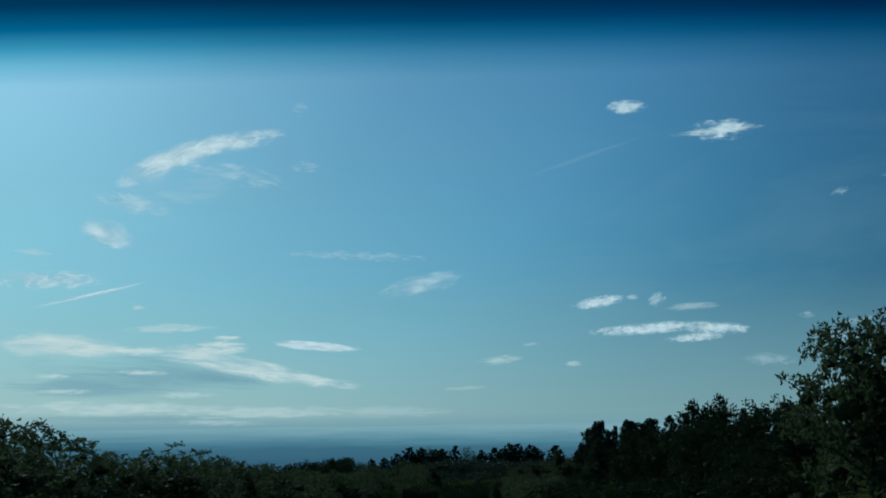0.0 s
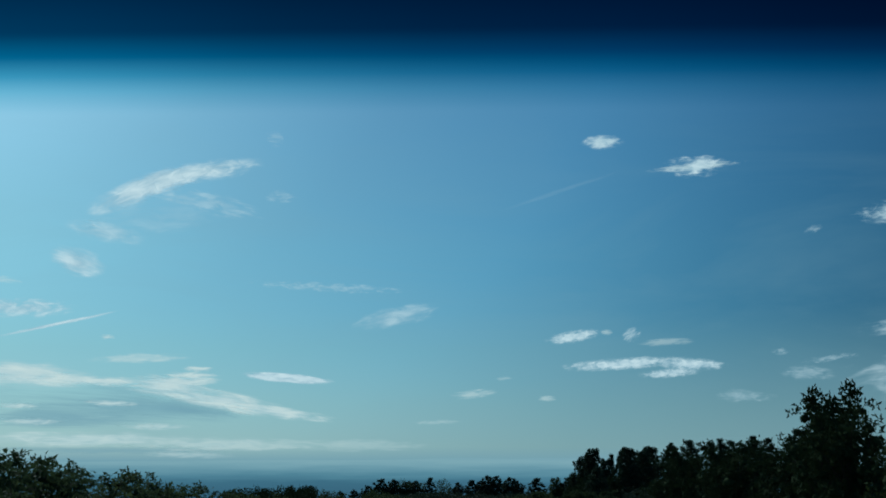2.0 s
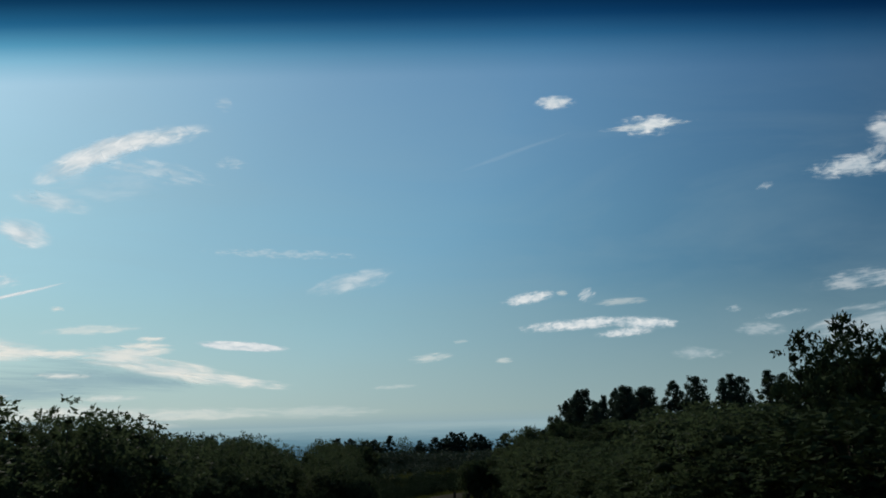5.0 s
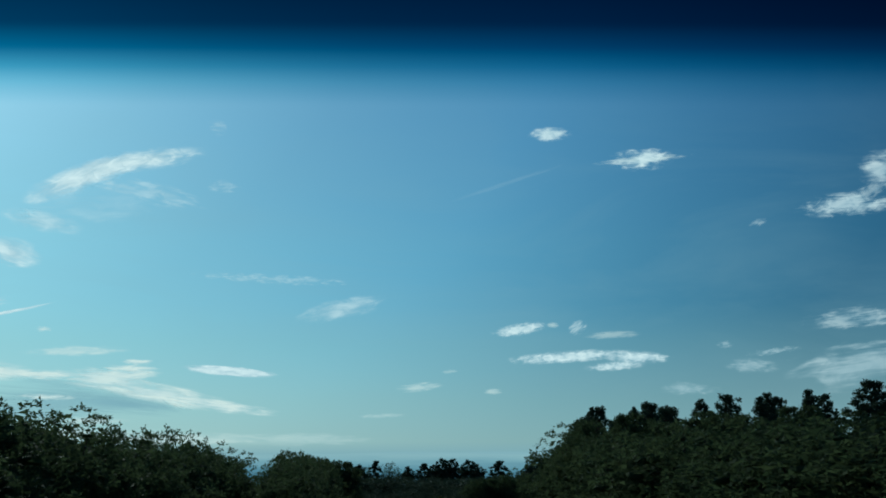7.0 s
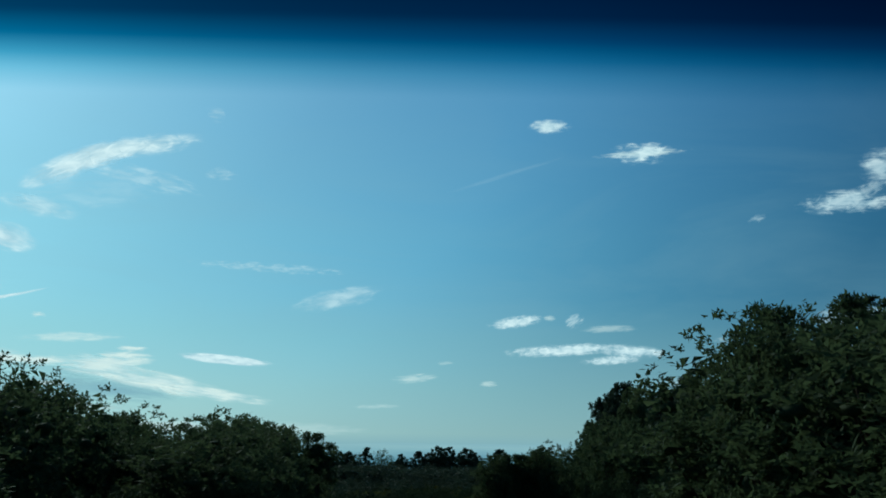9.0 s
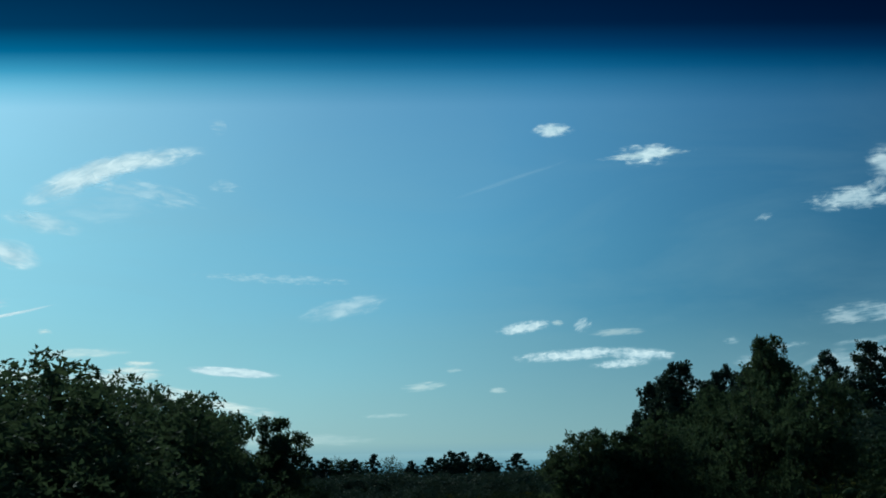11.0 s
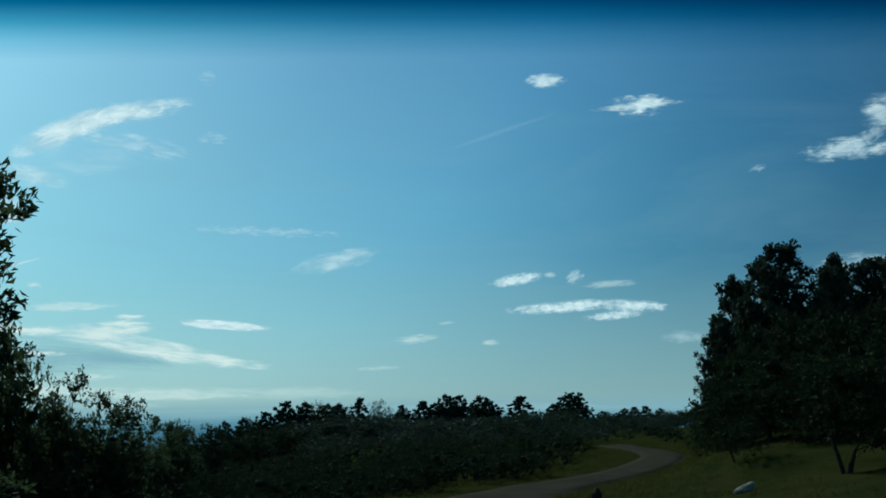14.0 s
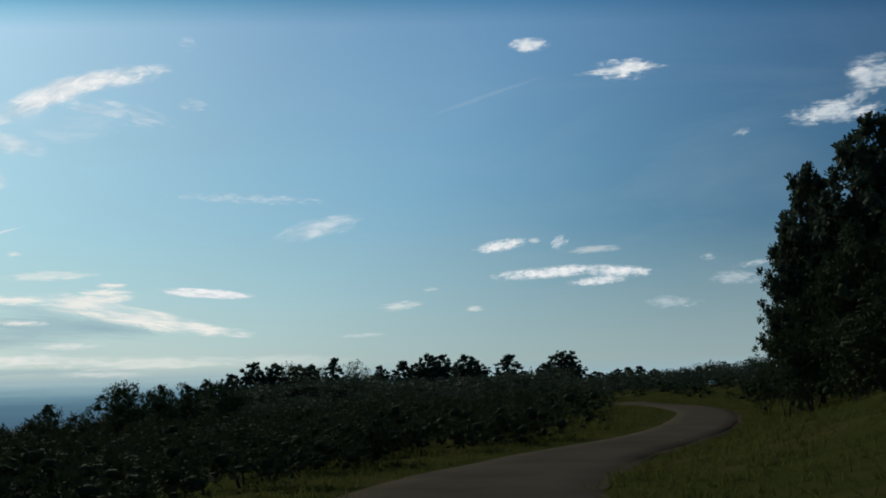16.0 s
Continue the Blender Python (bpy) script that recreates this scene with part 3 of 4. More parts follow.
def pine_meshes(seed, height, spread, whorls, per, form, puff=0.036, bare=0.12, dense=0.55):
    """Trunk and crown of a ponderosa pine: whorled branches that carry round dense tufts of needles."""
    rng, gen = random.Random(seed), np.random.default_rng(seed)
    verts, faces = [], []
    limb(verts, faces, (0, 0, -0.4), (rng.uniform(-0.15, 0.15), 0, height * 0.96), height * 0.020, height * 0.003, rng, 7, 0.008, 6)
    cs, rs = [], []
    turn = rng.uniform(0, 6.28)
    for k in range(whorls):
        top = (k + rng.uniform(0.25, 0.75)) / whorls
        h = bare + (0.97 - bare) * top
        if form == "cone":
            girth = (1 - top) ** 0.8 * (0.55 + 0.45 * min(1.0, top / 0.15))
        elif form == "dome":
            girth = (1 - top ** 3.2) ** 0.8
        elif form == "head":
            girth = math.sqrt(max(0.03, 1 - ((top - 0.62) / 0.42) ** 2)) if top > 0.3 else 0.45
        else:
            girth = max(0.05, 1 - abs((top - 0.42) / 0.60) ** 2.4)
        girth *= rng.uniform(0.78, 1.12)
        for arm in range(6):
            turn += 1.1 + rng.uniform(-0.35, 0.35)
            reach = spread * max(0.06, girth) * rng.uniform(0.60, 1.08)
            base = Vector((0, 0, height * max(bare * 0.8, h - 0.05)))
            tip = Vector((math.cos(turn) * reach, math.sin(turn) * reach, height * (h + rng.uniform(-0.015, 0.03))))
            limb(verts, faces, base, tip, height * 0.005, height * 0.0014, rng, 3, 0.06, 3)
            steps = max(1, int(reach / (height * puff * 1.4)))
            for m in range(steps):
                q = base.lerp(tip, 1 - 0.85 * m / steps)
                cs.append(tuple(q + Vector((rng.gauss(0, 1), rng.gauss(0, 1), rng.gauss(0.35, 0.6))) * puff * height * 0.6))
                rs.append(height * puff * rng.uniform(0.7, 1.25))
    cs.append((0, 0, height * 0.985))
    rs.append(height * puff * 0.7)
    cs, rs = np.array(cs), np.array(rs)
    which = np.repeat(np.arange(len(cs)), per)
    d = unit(gen.normal(size=(len(which), 3)) + np.array([0, 0, 0.25]))
    s = unit(np.cross(d, gen.normal(size=d.shape)))
    r = (rs[which] * gen.uniform(0.85, 1.15, len(which)))[:, None]
    w = r * gen.uniform(0.10, 0.20, len(which))[:, None]
    c = cs[which]
    needles = np.stack([c + d * r * 0.3, c + d * r + s * w, c + d * r * 0.94 - s * w], 1).reshape(-1, 3), np.arange(len(which) * 3).reshape(-1, 3)
    v, f = joined_up([needles, lumps(gen, cs, rs * dense, 0.9)])
    kx, kz = settle(v, height, spread)
    v *= np.array([kx, kx, kz])
    return wood_mesh(verts, faces), numpy_mesh("crown", v, f, PINE_NEEDLE)


def plant(name, meshes, label, category, group):
    root = tagged(new(name), label, category, group)
    for part_name, me in zip(("trunk", "crown"), meshes):
        ob = new(part_name, me)
        ob.parent = root
    return root


OAK_H, BRUSH_H, PINE_H = 4.5, 2.2, 10.0
OAKS = [oak_meshes(s, OAK_H, sp, n, 16, 13, 0.108, lo, None, le, 1000, 0.34) for s, sp, n, lo, le in ((1, 1.6, 36, 0.10, 0.1), (2, 1.9, 40, 0.06, 0.0), (3, 1.5, 33, 0.14, -0.15), (4, 1.7, 38, 0.10, 0.2))]
VERGE_OAKS = [oak_meshes(s, OAK_H, sp, n, 20, 15, 0.090, lo, None, le, 250, 0.18, True) for s, sp, n, lo, le in ((8, 0.95, 44, 0.40, 0.15), (9, 1.2, 48, 0.36, 0.0))]
# slope oaks take the darker brush leaf, so shade is put into their colour
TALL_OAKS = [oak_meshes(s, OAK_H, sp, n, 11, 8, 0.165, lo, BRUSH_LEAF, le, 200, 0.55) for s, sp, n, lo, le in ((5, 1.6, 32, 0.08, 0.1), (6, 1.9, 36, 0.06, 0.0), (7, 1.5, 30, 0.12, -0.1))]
FAR_OAKS = [oak_meshes(s, OAK_H, sp, n, 5, 4, 0.32, 0.02, PINE_NEEDLE, 0.0, 40, 0.48) for s, sp, n in ((41, 1.7, 14), (42, 2.0, 16), (43, 1.5, 13))]
BRUSH = [oak_meshes(s, BRUSH_H, sp, n, 9, 8, 0.085, 0.0, BRUSH_LEAF, 0.0, 120, 0.34) for s, sp, n in ((11, 1.45, 20), (12, 1.6, 22), (13, 1.3, 18))]
THICKET = [oak_meshes(s, BRUSH_H, sp, n, 6, 5, 0.145, 0.0, BRUSH_LEAF, 0.0, 50, 0.48) for s, sp, n in ((14, 1.5, 15), (15, 1.7, 17), (16, 1.4, 14))]
PINES = [pine_meshes(s, PINE_H, 2.3, n, 36, fo, 0.043, ba) for s, n, fo, ba in ((21, 20, "round", 0.10), (22, 20, "cone", 0.06), (23, 19, "round", 0.14), (24, 16, "head", 0.2))]
FAR_PINES = [pine_meshes(s, PINE_H, 3.3, n, 16, fo, pu, ba, 0.8) for s, n, fo, pu, ba in ((31, 19, "dome", 0.046, 0.06), (32, 19, "cone", 0.046, 0.04), (33, 17, "head", 0.046, 0.20), (34, 19, "dome", 0.046, 0.06))]
AIRY = [oak_meshes(s, OAK_H, 1.3, 26, 10, 5, 0.15, 0.15, None, 0.0, 60, 0.2) for s in (51, 52)]
LABELS = {
    "oak": "scrub oak with a dark green leafy crown beside the road",
    "verge_oak": "tall scrub oak with an airy rounded dark green crown",
    "tall_oak": "scrub oak on the slope above the brush, its green darkened in place of shade",
    "pine": "tall dark ponderosa pine with rounded tufts of needles",
    "far_pine": "distant dark pine standing out against the haze",
    "airy": "distant thin-leaved tree with a see-through crown",
    "brush": "low bush of dense dark green oak scrub",
}
KINDS = {"oak": (OAKS, OAK_H, 3.3, "oak_tree", "tree"), "verge_oak": (VERGE_OAKS, OAK_H, 2.1, "oak_tree", "tree"), "pine": (PINES, PINE_H, 4.6, "pine_tree", "tree"), "far_pine": (FAR_PINES, PINE_H, 5.2, "pine_tree", "tree"),
         "far_oak": (FAR_OAKS, OAK_H, 3.6, "oak_tree", "tree"), "brush": (BRUSH, BRUSH_H, 2.9, "oak_bush", "bush"), "airy": (AIRY, OAK_H, 2.6, "broadleaf_tree", "tree"),
         "tall_oak": (TALL_OAKS, OAK_H, 3.3, "oak_tree", "tree"), "thicket": (THICKET, BRUSH_H, 2.9, "oak_bush", "bush")}
made = {}
turns = random.Random(77)


def grow(kind, x, y, height, wide, group, form=None):
    """Sets one plant of that kind on the ground, as tall and wide as given."""
    meshes, tall, broad, name, category = KINDS[kind]
    i = turns.randrange(len(meshes)) if form is None else form
    spin = turns.uniform(0, 360)
    z = float(ground(x, y))
    k = height / tall
    w = min(max(wide / broad, 0.6 * k), 2.0 * k)
    m = pose(x, y, z - 0.05, 0, 0, spin)
    if (kind, i) not in made:
        ob = made[kind, i] = plant(name, meshes[i], LABELS[kind], category, group)
        ob.matrix_basis = m
    else:
        ob = copy_thing(made[kind, i], m)
        ob["group"] = group
    ob.scale = (w, w, k)
    return ob


def stand(kind, rows, group):
    """Plants given by place, level of their tops and width, set to fit the camera's skyline, and which form they have.
    """
    for x, y, top, wide, *form in rows:
        grow(kind, x, y, max(1.2, top - float(ground(x, y))), wide, group, *form)


# the hedge of scrub oaks on either side: distance along the road and level of the tops
LEFT_Y = [8, 20, 24, 27, 32, 36, 40, 47, 53, 56, 62, 70, 80, 88, 95, 101, 106, 113, 117, 119.5, 123, 130, 139, 146]
LEFT_Z = [1.2, 0.4, -0.05, -0.45, -0.5, -0.75, -1.0, -1.35, -1.65, -2.15, -2.45, -2.5, -3.1, -3.6, -3.8, -3.85, -4.1, -4.6, -4.2, -3.7, -4.1, -4.8, -4.9, -5.0]
RIGHT_Y = [18, 40, 60, 72, 76, 78.5, 80.5, 85, 90, 95, 100, 105, 108, 111]
RIGHT_Z = [-0.4, -1.7, -3.0, -3.3, -3.1, -3.3, -4.2, -4.3, -4.2, -4.2, -4.3, -4.1, -3.9, -4.2]


def hedge(kind, seed, first, last, gap, x, ys, zs, lower, group):
    """A row of oaks whose tops follow the given levels, some of them lower than others."""
    rng = random.Random(seed)
    y = first
    while y < last:
        top = float(np.interp(y, ys, zs)) - lower * rng.uniform(0, 1) ** 2
        grow_x = x + rng.uniform(-0.5, 0.5)
        stand(kind, [(grow_x, y, top, rng.uniform(3.2, 4.6))], group)
        y += gap * rng.uniform(0.75, 1.25)


hedge("oak", 101, 12, 142, 2.8, -8.2, LEFT_Y, LEFT_Z, 0.35, "oaks below the road")
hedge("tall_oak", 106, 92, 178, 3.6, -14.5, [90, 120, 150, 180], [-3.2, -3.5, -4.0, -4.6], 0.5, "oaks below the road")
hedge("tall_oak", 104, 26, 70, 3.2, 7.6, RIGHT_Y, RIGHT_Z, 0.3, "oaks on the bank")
hedge("oak", 103, 70, 110, 2.3, 7.2, RIGHT_Y, RIGHT_Z, 0.3, "oaks on the bank")
stand("oak", [(7.4, 18.9, 1.9, 3.0, 1), (8.9, 20.5, 1.7, 3.0, 0), (10.2, 25.0, 1.6, 3.2, 3)], "oaks on the bank")
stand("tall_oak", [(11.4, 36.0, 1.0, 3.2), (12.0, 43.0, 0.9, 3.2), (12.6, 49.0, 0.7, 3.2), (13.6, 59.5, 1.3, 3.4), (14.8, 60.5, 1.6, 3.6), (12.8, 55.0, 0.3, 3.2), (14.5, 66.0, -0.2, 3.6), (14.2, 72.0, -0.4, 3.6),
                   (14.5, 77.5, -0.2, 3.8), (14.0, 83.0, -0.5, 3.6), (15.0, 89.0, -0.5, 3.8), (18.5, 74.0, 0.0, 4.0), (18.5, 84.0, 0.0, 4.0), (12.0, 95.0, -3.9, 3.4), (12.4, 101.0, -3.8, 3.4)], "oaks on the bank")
stand("oak", [(6.7, 105.6, -4.2, 1.9), (7.3, 106.8, -4.6, 2.6), (8.7, 109.0, -4.6, 3.0), (10.8, 110.0, -4.2, 3.0),
              (6.6, 135.4, -6.5, 2.0), (7.7, 136.2, -6.3, 2.3), (8.9, 136.6, -6.2, 2.3), (10.0, 139.2, -5.75, 2.6), (12.9, 146.6, -4.75, 2.6), (12.9, 142.2, -4.4, 3), (13.3, 139.2, -4.6, 3)], "oaks on the bank")
hedge("oak", 105, 121, 149, 2.1, -3.7, [121, 128, 133, 138, 146, 150], [-5.4, -5.2, -4.8, -4.55, -5.05, -5.3], 0.3, "oaks below the road")
stand("oak", [(-4.0, 152.0, -4.75, 2.6), (-3.6, 162.5, -6.7, 2.2), (-5.2, 151.6, -4.9, 2.4), (-4.4, 155.5, -5.6, 2.8), (-6.0, 155.0, -4.5, 2.8), (-5.0, 159.0, -6.2, 3.0)], "oaks below the road")
stand("oak", [(-1.45, 152.4, -7.9, 2.3), (-2.5, 151.6, -7.4, 2.3), (-3.6, 151.0, -7.2, 2.4)], "oaks below the road")
stand("verge_oak", [(7.4, 107.0, -3.7, 2.0, 1), (8.8, 107.0, -3.5, 2.2, 0), (9.8, 106.2, -3.75, 2.2, 1), (11.2, 107.5, -3.6, 2.4, 0), (12.4, 108.0, -3.4, 2.4, 1), (13.9, 105.0, -3.3, 2.4, 0), (6.35, 135.0, -6.25, 1.6, 1), (7.2, 135.4, -6.15, 1.8, 0), (8.1, 135.8, -6.0, 1.8, 1), (15.0, 146.5, -2.9, 2.0, 0), (13.6, 147.5, -4.6, 2.0, 1)], "oaks on the bank")
stand("verge_oak", [(-1.36, 152.0, -5.2, 2.5, 0), (-3.7, 152.5, -4.85, 2.4, 1)], "oaks below the road")
stand("pine", [(28.35, 203.2, 0.9, 5.2, 0), (27.7, 204.6, 0.3, 4.4, 2), (26.7, 207.0, -0.5, 3.6, 2), (25.2, 206.0, -3.2, 3.0, 2), (31.0, 202.3, 0.1, 3.0, 1), (32.0, 193.0, 1.0, 4.6, 0), (34.4, 209.3, 1.2, 3.6, 2), (35.4, 198.0, 0.5, 4.2, 0),
               (24.2, 174.5, -1.8, 3.6, 2), (29.2, 212.7, -0.2, 4.2, 0), (29.6, 199.5, -0.9, 3.2, 0)], "pines beside the bend")
stand("pine", [(39.5, 212.0, 1.4, 6, 0), (43.5, 199.7, 2.3, 5.0, 0), (46.5, 196.5, 1.9, 4.0, 1), (49.0, 200.5, 2.6, 3.8, 1), (55.1, 202.8, 3.1, 4.6, 1), (61.8, 200.8, 4.1, 6.5, 0), (66.5, 203.0, 4.3, 5.5, 2), (35.7, 207.6, 0.6, 4.7, 0), (37.6, 206.0, 0.9, 4.4, 2),
               (71.0, 205.0, 4.6, 5.5, 1), (41.4, 203.5, 1.9, 4.4, 2), (52.0, 206.0, 2.4, 4.0, 0), (58.6, 207.0, 2.8, 4.0, 0)], "pines on the slope")
stand("far_pine", [(-19.8, 366.0, -9.6, 4.6, 0), (-15.6, 370.0, -8.4, 5.0, 3), (-11.4, 370.0, -6.3, 6.0, 3), (-7.4, 372.0, -6.6, 6.0, 0), (-3.0, 368.0, -7.0, 5.0, 0), (-0.9, 372.0, -7.0, 6.0, 0), (3.7, 366.0, -5.8, 5.0, 1), (12.5, 372.0, -7.4, 4.2, 3), (16.8, 370.0, -6.6, 6.5, 1), (19.6, 377.0, -7.0, 5.0, 3), (22.0, 374.0, -5.4, 5.6, 0), (25.0, 377.0, -5.5, 5.6, 3),
                   (28.4, 368.0, -5.8, 6.0, 0), (30.9, 370.0, -6.9, 5.6, 3), (36.6, 366.0, -5.9, 7.4, 1), (46.1, 380.0, -7.6, 5.4, 0), (50.2, 381.0, -5.1, 5.0, 2), (53.0, 384.0, -7.4, 5.2, 3), (48.4, 386.0, -7.2, 5.0, 0)], "distant pines")
stand("far_pine", [(65.8, 420.0, -9.4, 5.4, 0), (69.5, 420.0, -9.9, 5.0, 0), (78.9, 450.0, -8.8, 4.6, 0), (81.6, 450.0, -8.4, 6.0, 1), (84.8, 450.0, -8.2, 6.0, 1), (94.7, 470.0, -9.0, 4.9, 0), (124.1, 520.0, -8.3, 6.0, 1), (-31.1, 300.0, -12.0, 3.0, 1), (-24.4, 375.4, -10.3, 3.9, 0)], "distant pines")
stand("airy", [(-5.0, 368.0, -6.2, 3.6), (-2.6, 366.0, -7.2, 3.0), (7.5, 370.0, -6.3, 4.4), (9.8, 372.0, -7.6, 3.6), (1.4, 369.0, -7.4, 3.4)], "distant oaks")
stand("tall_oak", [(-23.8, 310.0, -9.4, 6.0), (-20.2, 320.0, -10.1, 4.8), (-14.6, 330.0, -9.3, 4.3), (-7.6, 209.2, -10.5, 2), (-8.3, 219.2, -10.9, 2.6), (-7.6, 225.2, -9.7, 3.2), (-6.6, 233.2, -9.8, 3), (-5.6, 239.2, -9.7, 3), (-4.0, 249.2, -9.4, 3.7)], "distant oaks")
stand("oak", [(-4.3, 166.4, -8.7, 2.2), (-5.5, 170.4, -8.5, 2.4), (-2.4, 175.3, -8.7, 2.2), (-3.4, 181.3, -9.0, 1.8), (-4.6, 172.8, -9.2, 2.4)], "oaks below the road")
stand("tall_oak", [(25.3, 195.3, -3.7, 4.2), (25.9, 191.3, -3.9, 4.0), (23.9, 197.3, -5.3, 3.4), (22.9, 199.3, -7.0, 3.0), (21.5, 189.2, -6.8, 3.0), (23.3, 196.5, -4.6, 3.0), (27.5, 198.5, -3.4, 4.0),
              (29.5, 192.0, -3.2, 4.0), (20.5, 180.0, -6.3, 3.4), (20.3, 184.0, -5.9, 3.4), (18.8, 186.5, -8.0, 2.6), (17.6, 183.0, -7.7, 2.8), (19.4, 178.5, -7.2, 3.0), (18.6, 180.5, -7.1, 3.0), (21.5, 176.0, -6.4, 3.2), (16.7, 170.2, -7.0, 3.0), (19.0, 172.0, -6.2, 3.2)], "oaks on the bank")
stand("oak", [(-1.5, 162.3, -8.0, 2.2), (-2.8, 163.5, -7.6, 2.2), (-2.3, 169.3, -8.7, 2.0)], "oaks below the road")
stand("brush", [(23.6, 203.3, -8.6, 2.4), (24.6, 208.3, -9.2, 2.2), (-1.7, 150.7, -7.9, 2.7), (-2.9, 150.0, -7.7, 2.7), (-3.9, 149.2, -7.5, 2.7)], "scrub beside the road")


joined = []


def scatter(seed, count, box, gap, heights, kind, group="", keep=4.6):
    """Scrub strewn over a stretch of the hillside, clear of the road; without a group it goes into the joined thicket."""
    rng = random.Random(seed)
    line = [p for p, side in centre_line(3.0)]
    taken = []
    for k in range(count * 6):
        if len(taken) >= count:
            break
        y = rng.uniform(box[2], box[3])
        x = rng.uniform(box[0], box[1]) + float(road_x(min(y, 200)))
        if min((p.x - x) ** 2 + (p.y - y) ** 2 for p in line) < keep ** 2:
            continue
        if any((a - x) ** 2 + (b - y) ** 2 < gap ** 2 for a, b in taken):
            continue
        taken.append((x, y))
        h = rng.uniform(*heights)
        if group:
            grow(kind, x, y, h, h * rng.uniform(1.1, 1.6), group)
        else:
            joined.append((kind, x, y, h, h * rng.uniform(1.2, 1.7), rng.uniform(0, 6.28)))


def build_thicket(name, kinds, mat, label, category):
    """One mass of scrub from many bushes that cannot be counted."""
    vs, fs, first = [], [], 0
    for k, (kind, x, y, h, wide, spin) in enumerate(joined):
        if kind not in kinds:
            continue
        meshes, tall, broad, _, _ = KINDS[kind]
        me = meshes[k % len(meshes)][1]
        v = np.empty(len(me.vertices) * 3, np.float32)
        me.vertices.foreach_get("co", v)
        v = v.reshape(-1, 3)
        w, c, d = wide / broad, math.cos(spin), math.sin(spin)
        z = float(ground(x, y)) - 0.1
        vs.append(np.stack([x + w * (v[:, 0] * c - v[:, 1] * d), y + w * (v[:, 0] * d + v[:, 1] * c), z + v[:, 2] * h / tall], 1))
        f = np.empty(len(me.loops), np.int32)
        me.loops.foreach_get("vertex_index", f)
        fs.append(f.reshape(-1, 3) + first)
        first += len(v)
    ob = new(name, numpy_mesh(name, np.concatenate(vs), np.concatenate(fs), mat))
    tagged(ob, label, category, kind="stuff")


scatter(1, 56, (-14, -4, 12, 160), 1.9, (1.2, 2.0), "brush", "scrub below the road", 5.2)
scatter(2, 50, (4, 12, 12, 150), 2.0, (1.3, 2.3), "brush", "scrub on the bank", 5.2)
scatter(17, 30, (-16, -7, 158, 175), 1.6, (1.3, 2.3), "brush", "scrub below the road", 4.4)
scatter(19, 50, (-22, -3, 175, 196), 1.6, (0.8, 1.7), "brush", "scrub below the road", 4.4)
scatter(23, 16, (8, 15, 176, 194), 1.8, (1.1, 1.8), "brush", "scrub on the bank", 6.5)
scatter(31, 90, (-13, -3.4, 161, 202), 1.25, (0.9, 1.6), "thicket", "", 3.9)
scatter(3, 140, (-40, -8, 192, 240), 1.9, (1.0, 2.3), "thicket", "", 4.4)
scatter(4, 150, (-22, 14, 184, 250), 1.9, (0.8, 2.0), "thicket", "", 4.6)
scatter(5, 60, (6, 34, 198, 262), 2.4, (1.2, 2.0), "thicket", "", 4.4)
scatter(10, 40, (12, 34, 150, 198), 2.6, (2.0, 3.0), "thicket", "", 12.0)
scatter(6, 170, (-60, 50, 250, 318), 3.0, (1.8, 3.0), "far_oak", "", 5)
scatter(7, 80, (12, 90, 215, 335), 4.0, (1.2, 2.2), "far_oak", "", 6)
scatter(8, 55, (-29, -7, 316, 352), 2.6, (3.8, 5.6), "far_oak")
scatter(21, 60, (-8, 20, 312, 350), 2.4, (3.6, 5.0), "far_oak")
scatter(22, 60, (-110, -40, 230, 345), 3.4, (2.2, 3.6), "far_oak")
scatter(20, 50, (-52, -29, 312, 356), 2.5, (3.8, 5.0), "far_oak")
scatter(18, 60, (8, 50, 318, 380), 3.0, (2.6, 3.6), "far_oak")
scatter(9, 60, (-90, -16, 20, 330), 4.6, (2.4, 3.4), "far_oak")
scatter(13, 70, (20, 60, 150, 222), 3.0, (3.0, 4.2), "far_oak", "", 6)
scatter(32, 45, (28, 78, 330, 430), 4.0, (2.2, 3.4), "far_oak")
build_thicket("oak_thicket", ("thicket",), BRUSH_LEAF, "dense dark green oak scrub covering the slope", "scrub")
build_thicket("distant_scrub", ("far_oak",), PINE_NEEDLE, "distant dark scrub and woodland on the hillside", "woodland")


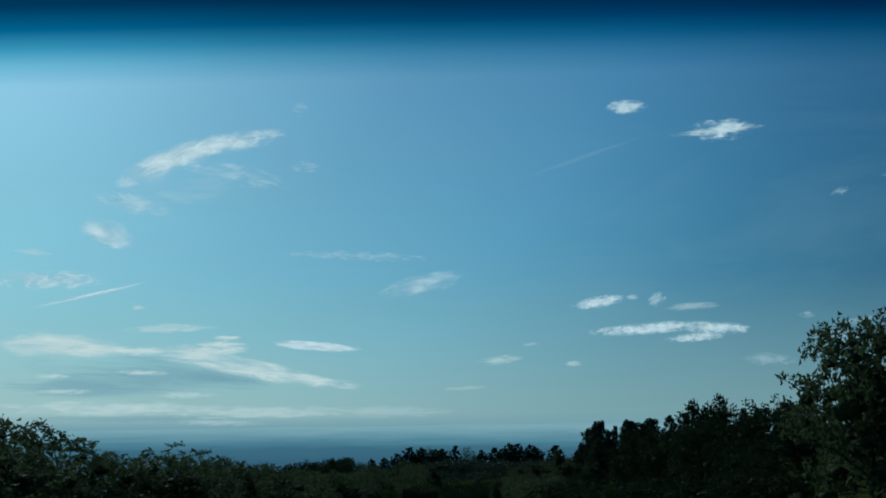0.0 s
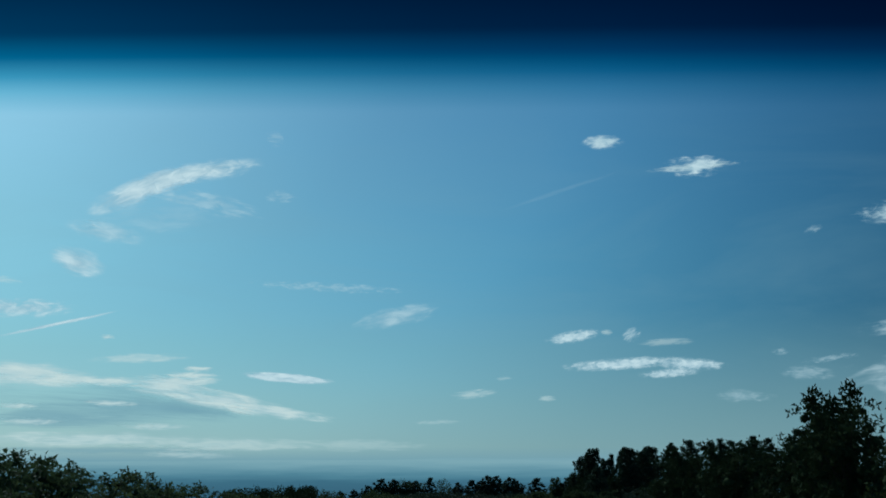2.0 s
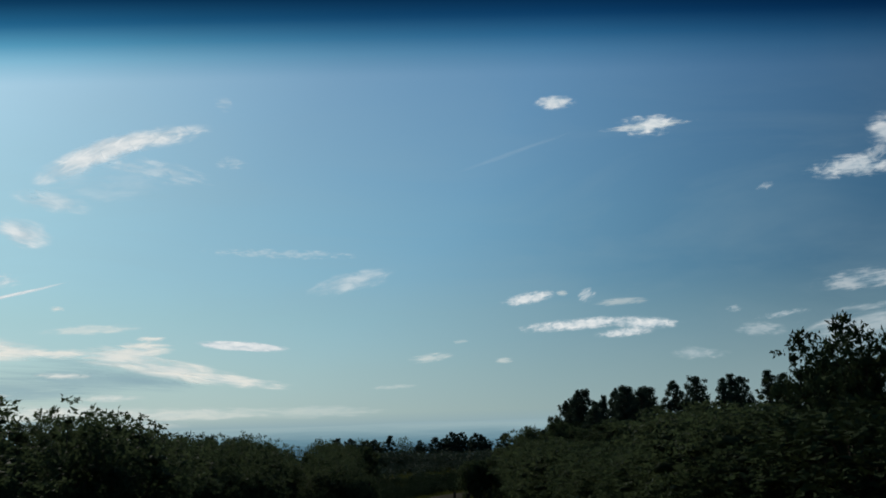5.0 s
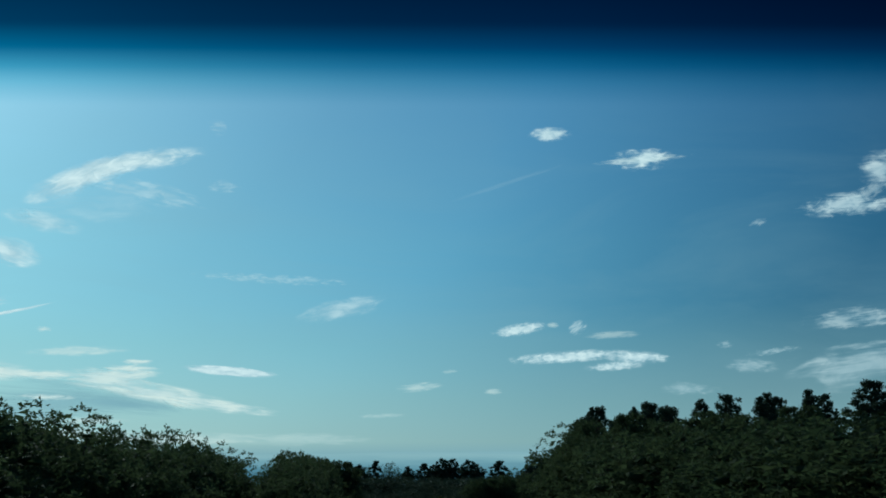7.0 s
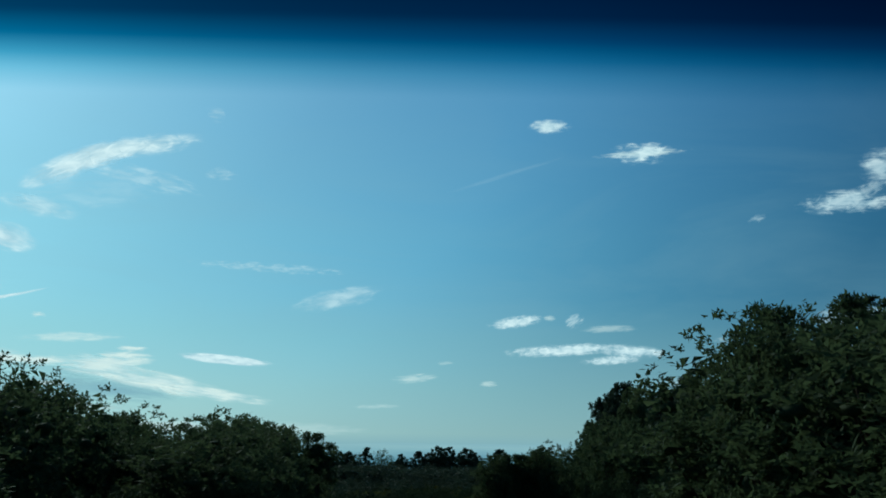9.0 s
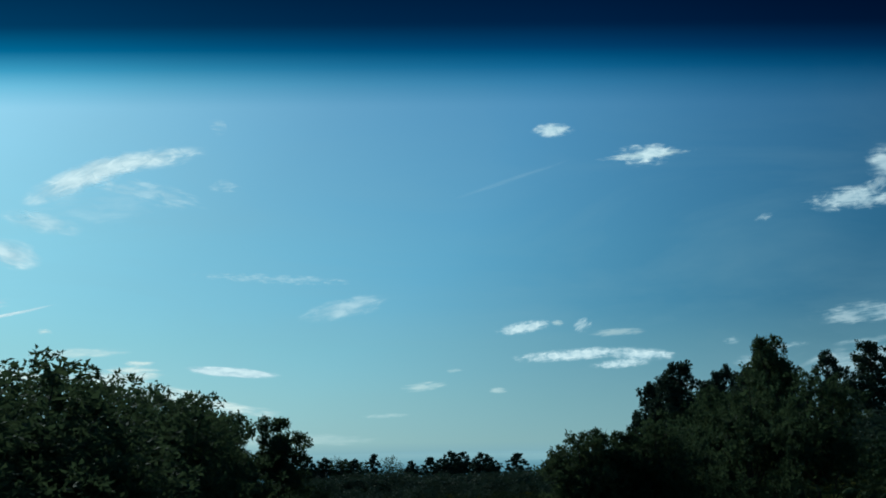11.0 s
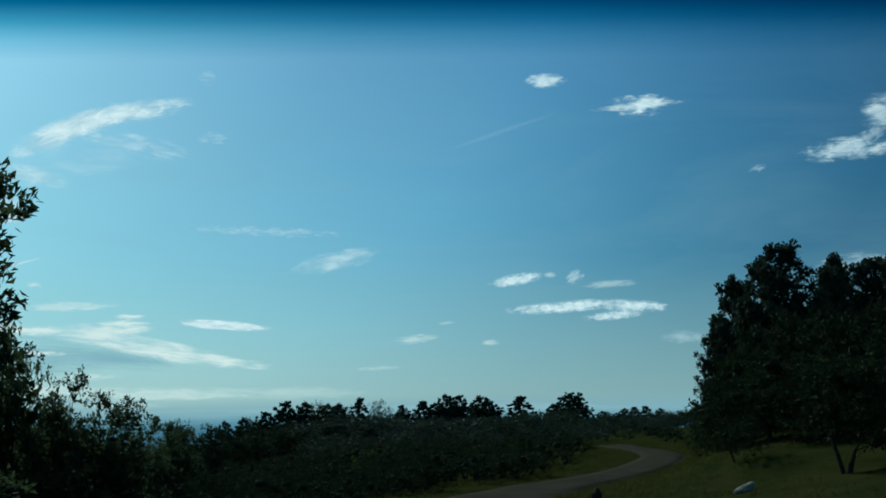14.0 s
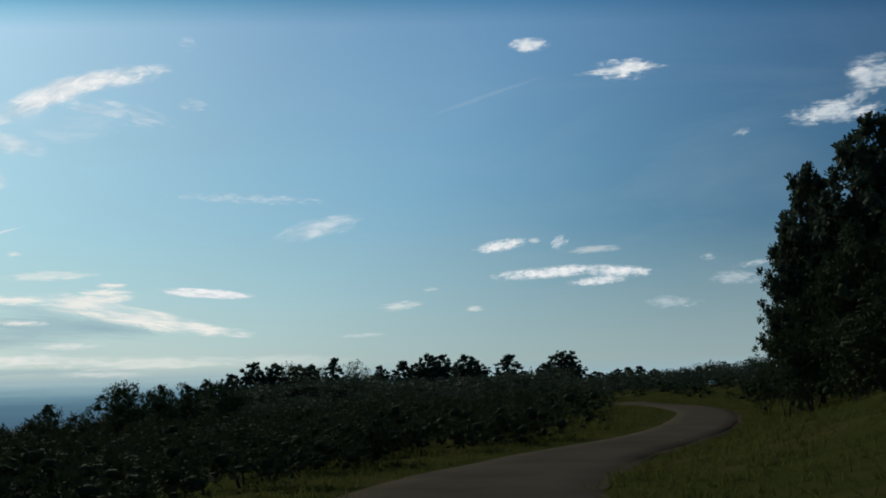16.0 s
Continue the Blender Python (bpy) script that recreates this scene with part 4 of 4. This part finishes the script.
# ---- grass, posts, stone ----
def build_grass():
    """Dry grass on the verges and the bank, thicker away from the asphalt."""
    gen = np.random.default_rng(5)
    line = centre_line(1.0)
    near = [(p, side) for p, side in line if p.y > 135]
    pts = []
    for k in range(23000):
        p, side = near[gen.integers(len(near))]
        o = 2.0 + abs(gen.normal()) * 3.6
        o = o if gen.random() < 0.6 else -o
        q = p + side * o
        pts.append((q.x + gen.normal() * 0.2, q.y + gen.normal() * 0.2))
    pts = np.array(pts)
    pts = pts[np.min(np.abs(pts[:, 0][:, None] - np.array([p.x for p, _ in near])[None]) + np.abs(pts[:, 1][:, None] - np.array([p.y for p, _ in near])[None]), 1) > 1.9]
    z = ground(pts[:, 0], pts[:, 1])
    n, b = len(pts), 6
    root = np.repeat(np.column_stack([pts, z - 0.03]), b, 0) + np.column_stack([gen.normal(size=(n * b, 2)) * 0.07, np.zeros(n * b)])
    high = (gen.uniform(0.05, 0.13, n * b) * np.repeat(gen.uniform(0.6, 2.4, n), b))[:, None]
    lean = gen.normal(size=(n * b, 2)) * 0.12
    side = gen.normal(size=(n * b, 2))
    side = np.column_stack([side / np.linalg.norm(side, axis=1)[:, None] * 0.013, np.zeros(n * b)])
    tip = root + np.column_stack([lean, high])
    v = np.stack([root - side, root + side, tip], 1).reshape(-1, 3)
    ob = new("grass", numpy_mesh("grass", v, np.arange(len(v)).reshape(-1, 3), GRASS))
    tagged(ob, "dry yellow-green grass on the road's verges", "grass", kind="stuff")


def wooden_post(x, y, top, lean):
    z = float(ground(x, y))
    root = tagged(new("wooden_post"), "short dark weathered wooden post beside the road", "post", group="posts at the verge")
    root.matrix_basis = pose(x, y, z, lean, lean * 0.6, 20 + lean * 9)
    h = top - z
    bm = bmesh.new()
    bmesh.ops.create_cube(bm, size=1.0, matrix=Matrix.Translation((0, 0, h / 2 - 0.2)) @ Matrix.Diagonal((0.115, 0.115, h + 0.4, 1)))
    bmesh.ops.bevel(bm, geom=bm.edges[:], offset=0.012, segments=2, affect="EDGES")
    part("shaft", bm, WOOD, root)
    bm = bmesh.new()
    bmesh.ops.create_cone(bm, cap_ends=True, segments=4, radius1=0.074, radius2=0.03, depth=0.06, matrix=Matrix.Translation((0, 0, h + 0.03)) @ pose(0, 0, 0, 0, 0, 45))
    part("cap", bm, WOOD, root, "worn bevelled post top")


def pale_boulder(x, y):
    bm = bmesh.new()
    bmesh.ops.create_icosphere(bm, subdivisions=4, radius=1.0)
    for v in bm.verts:
        p = v.co.copy()
        k = 1 + 0.22 * noise.noise(p * 1.7) + 0.08 * noise.noise(p * 5.0)
        taper = 1 - 0.45 * max(0, p.x) ** 1.5
        v.co = Vector((p.x * 0.52 * k, p.y * 0.28 * k * taper, p.z * 0.2 * k * taper + 0.16 * max(0, p.x)))
    me = bpy.data.meshes.new("boulder")
    bm.to_mesh(me)
    bm.free()
    me.materials.append(ROCK)
    ob = new("boulder", me)
    ob.matrix_basis = pose(x, y, float(ground(x, y)) + 0.06, 0, -14, 8) @ Matrix.Scale(0.66, 4)
    tagged(ob, "pale weathered boulder lying on the grassy bank", "rock")


build_grass()
wooden_post(6.72, 156.7, -9.76, 1.5)
wooden_post(6.90, 156.9, -9.70, -1.0)
pale_boulder(13.75, 169.9)
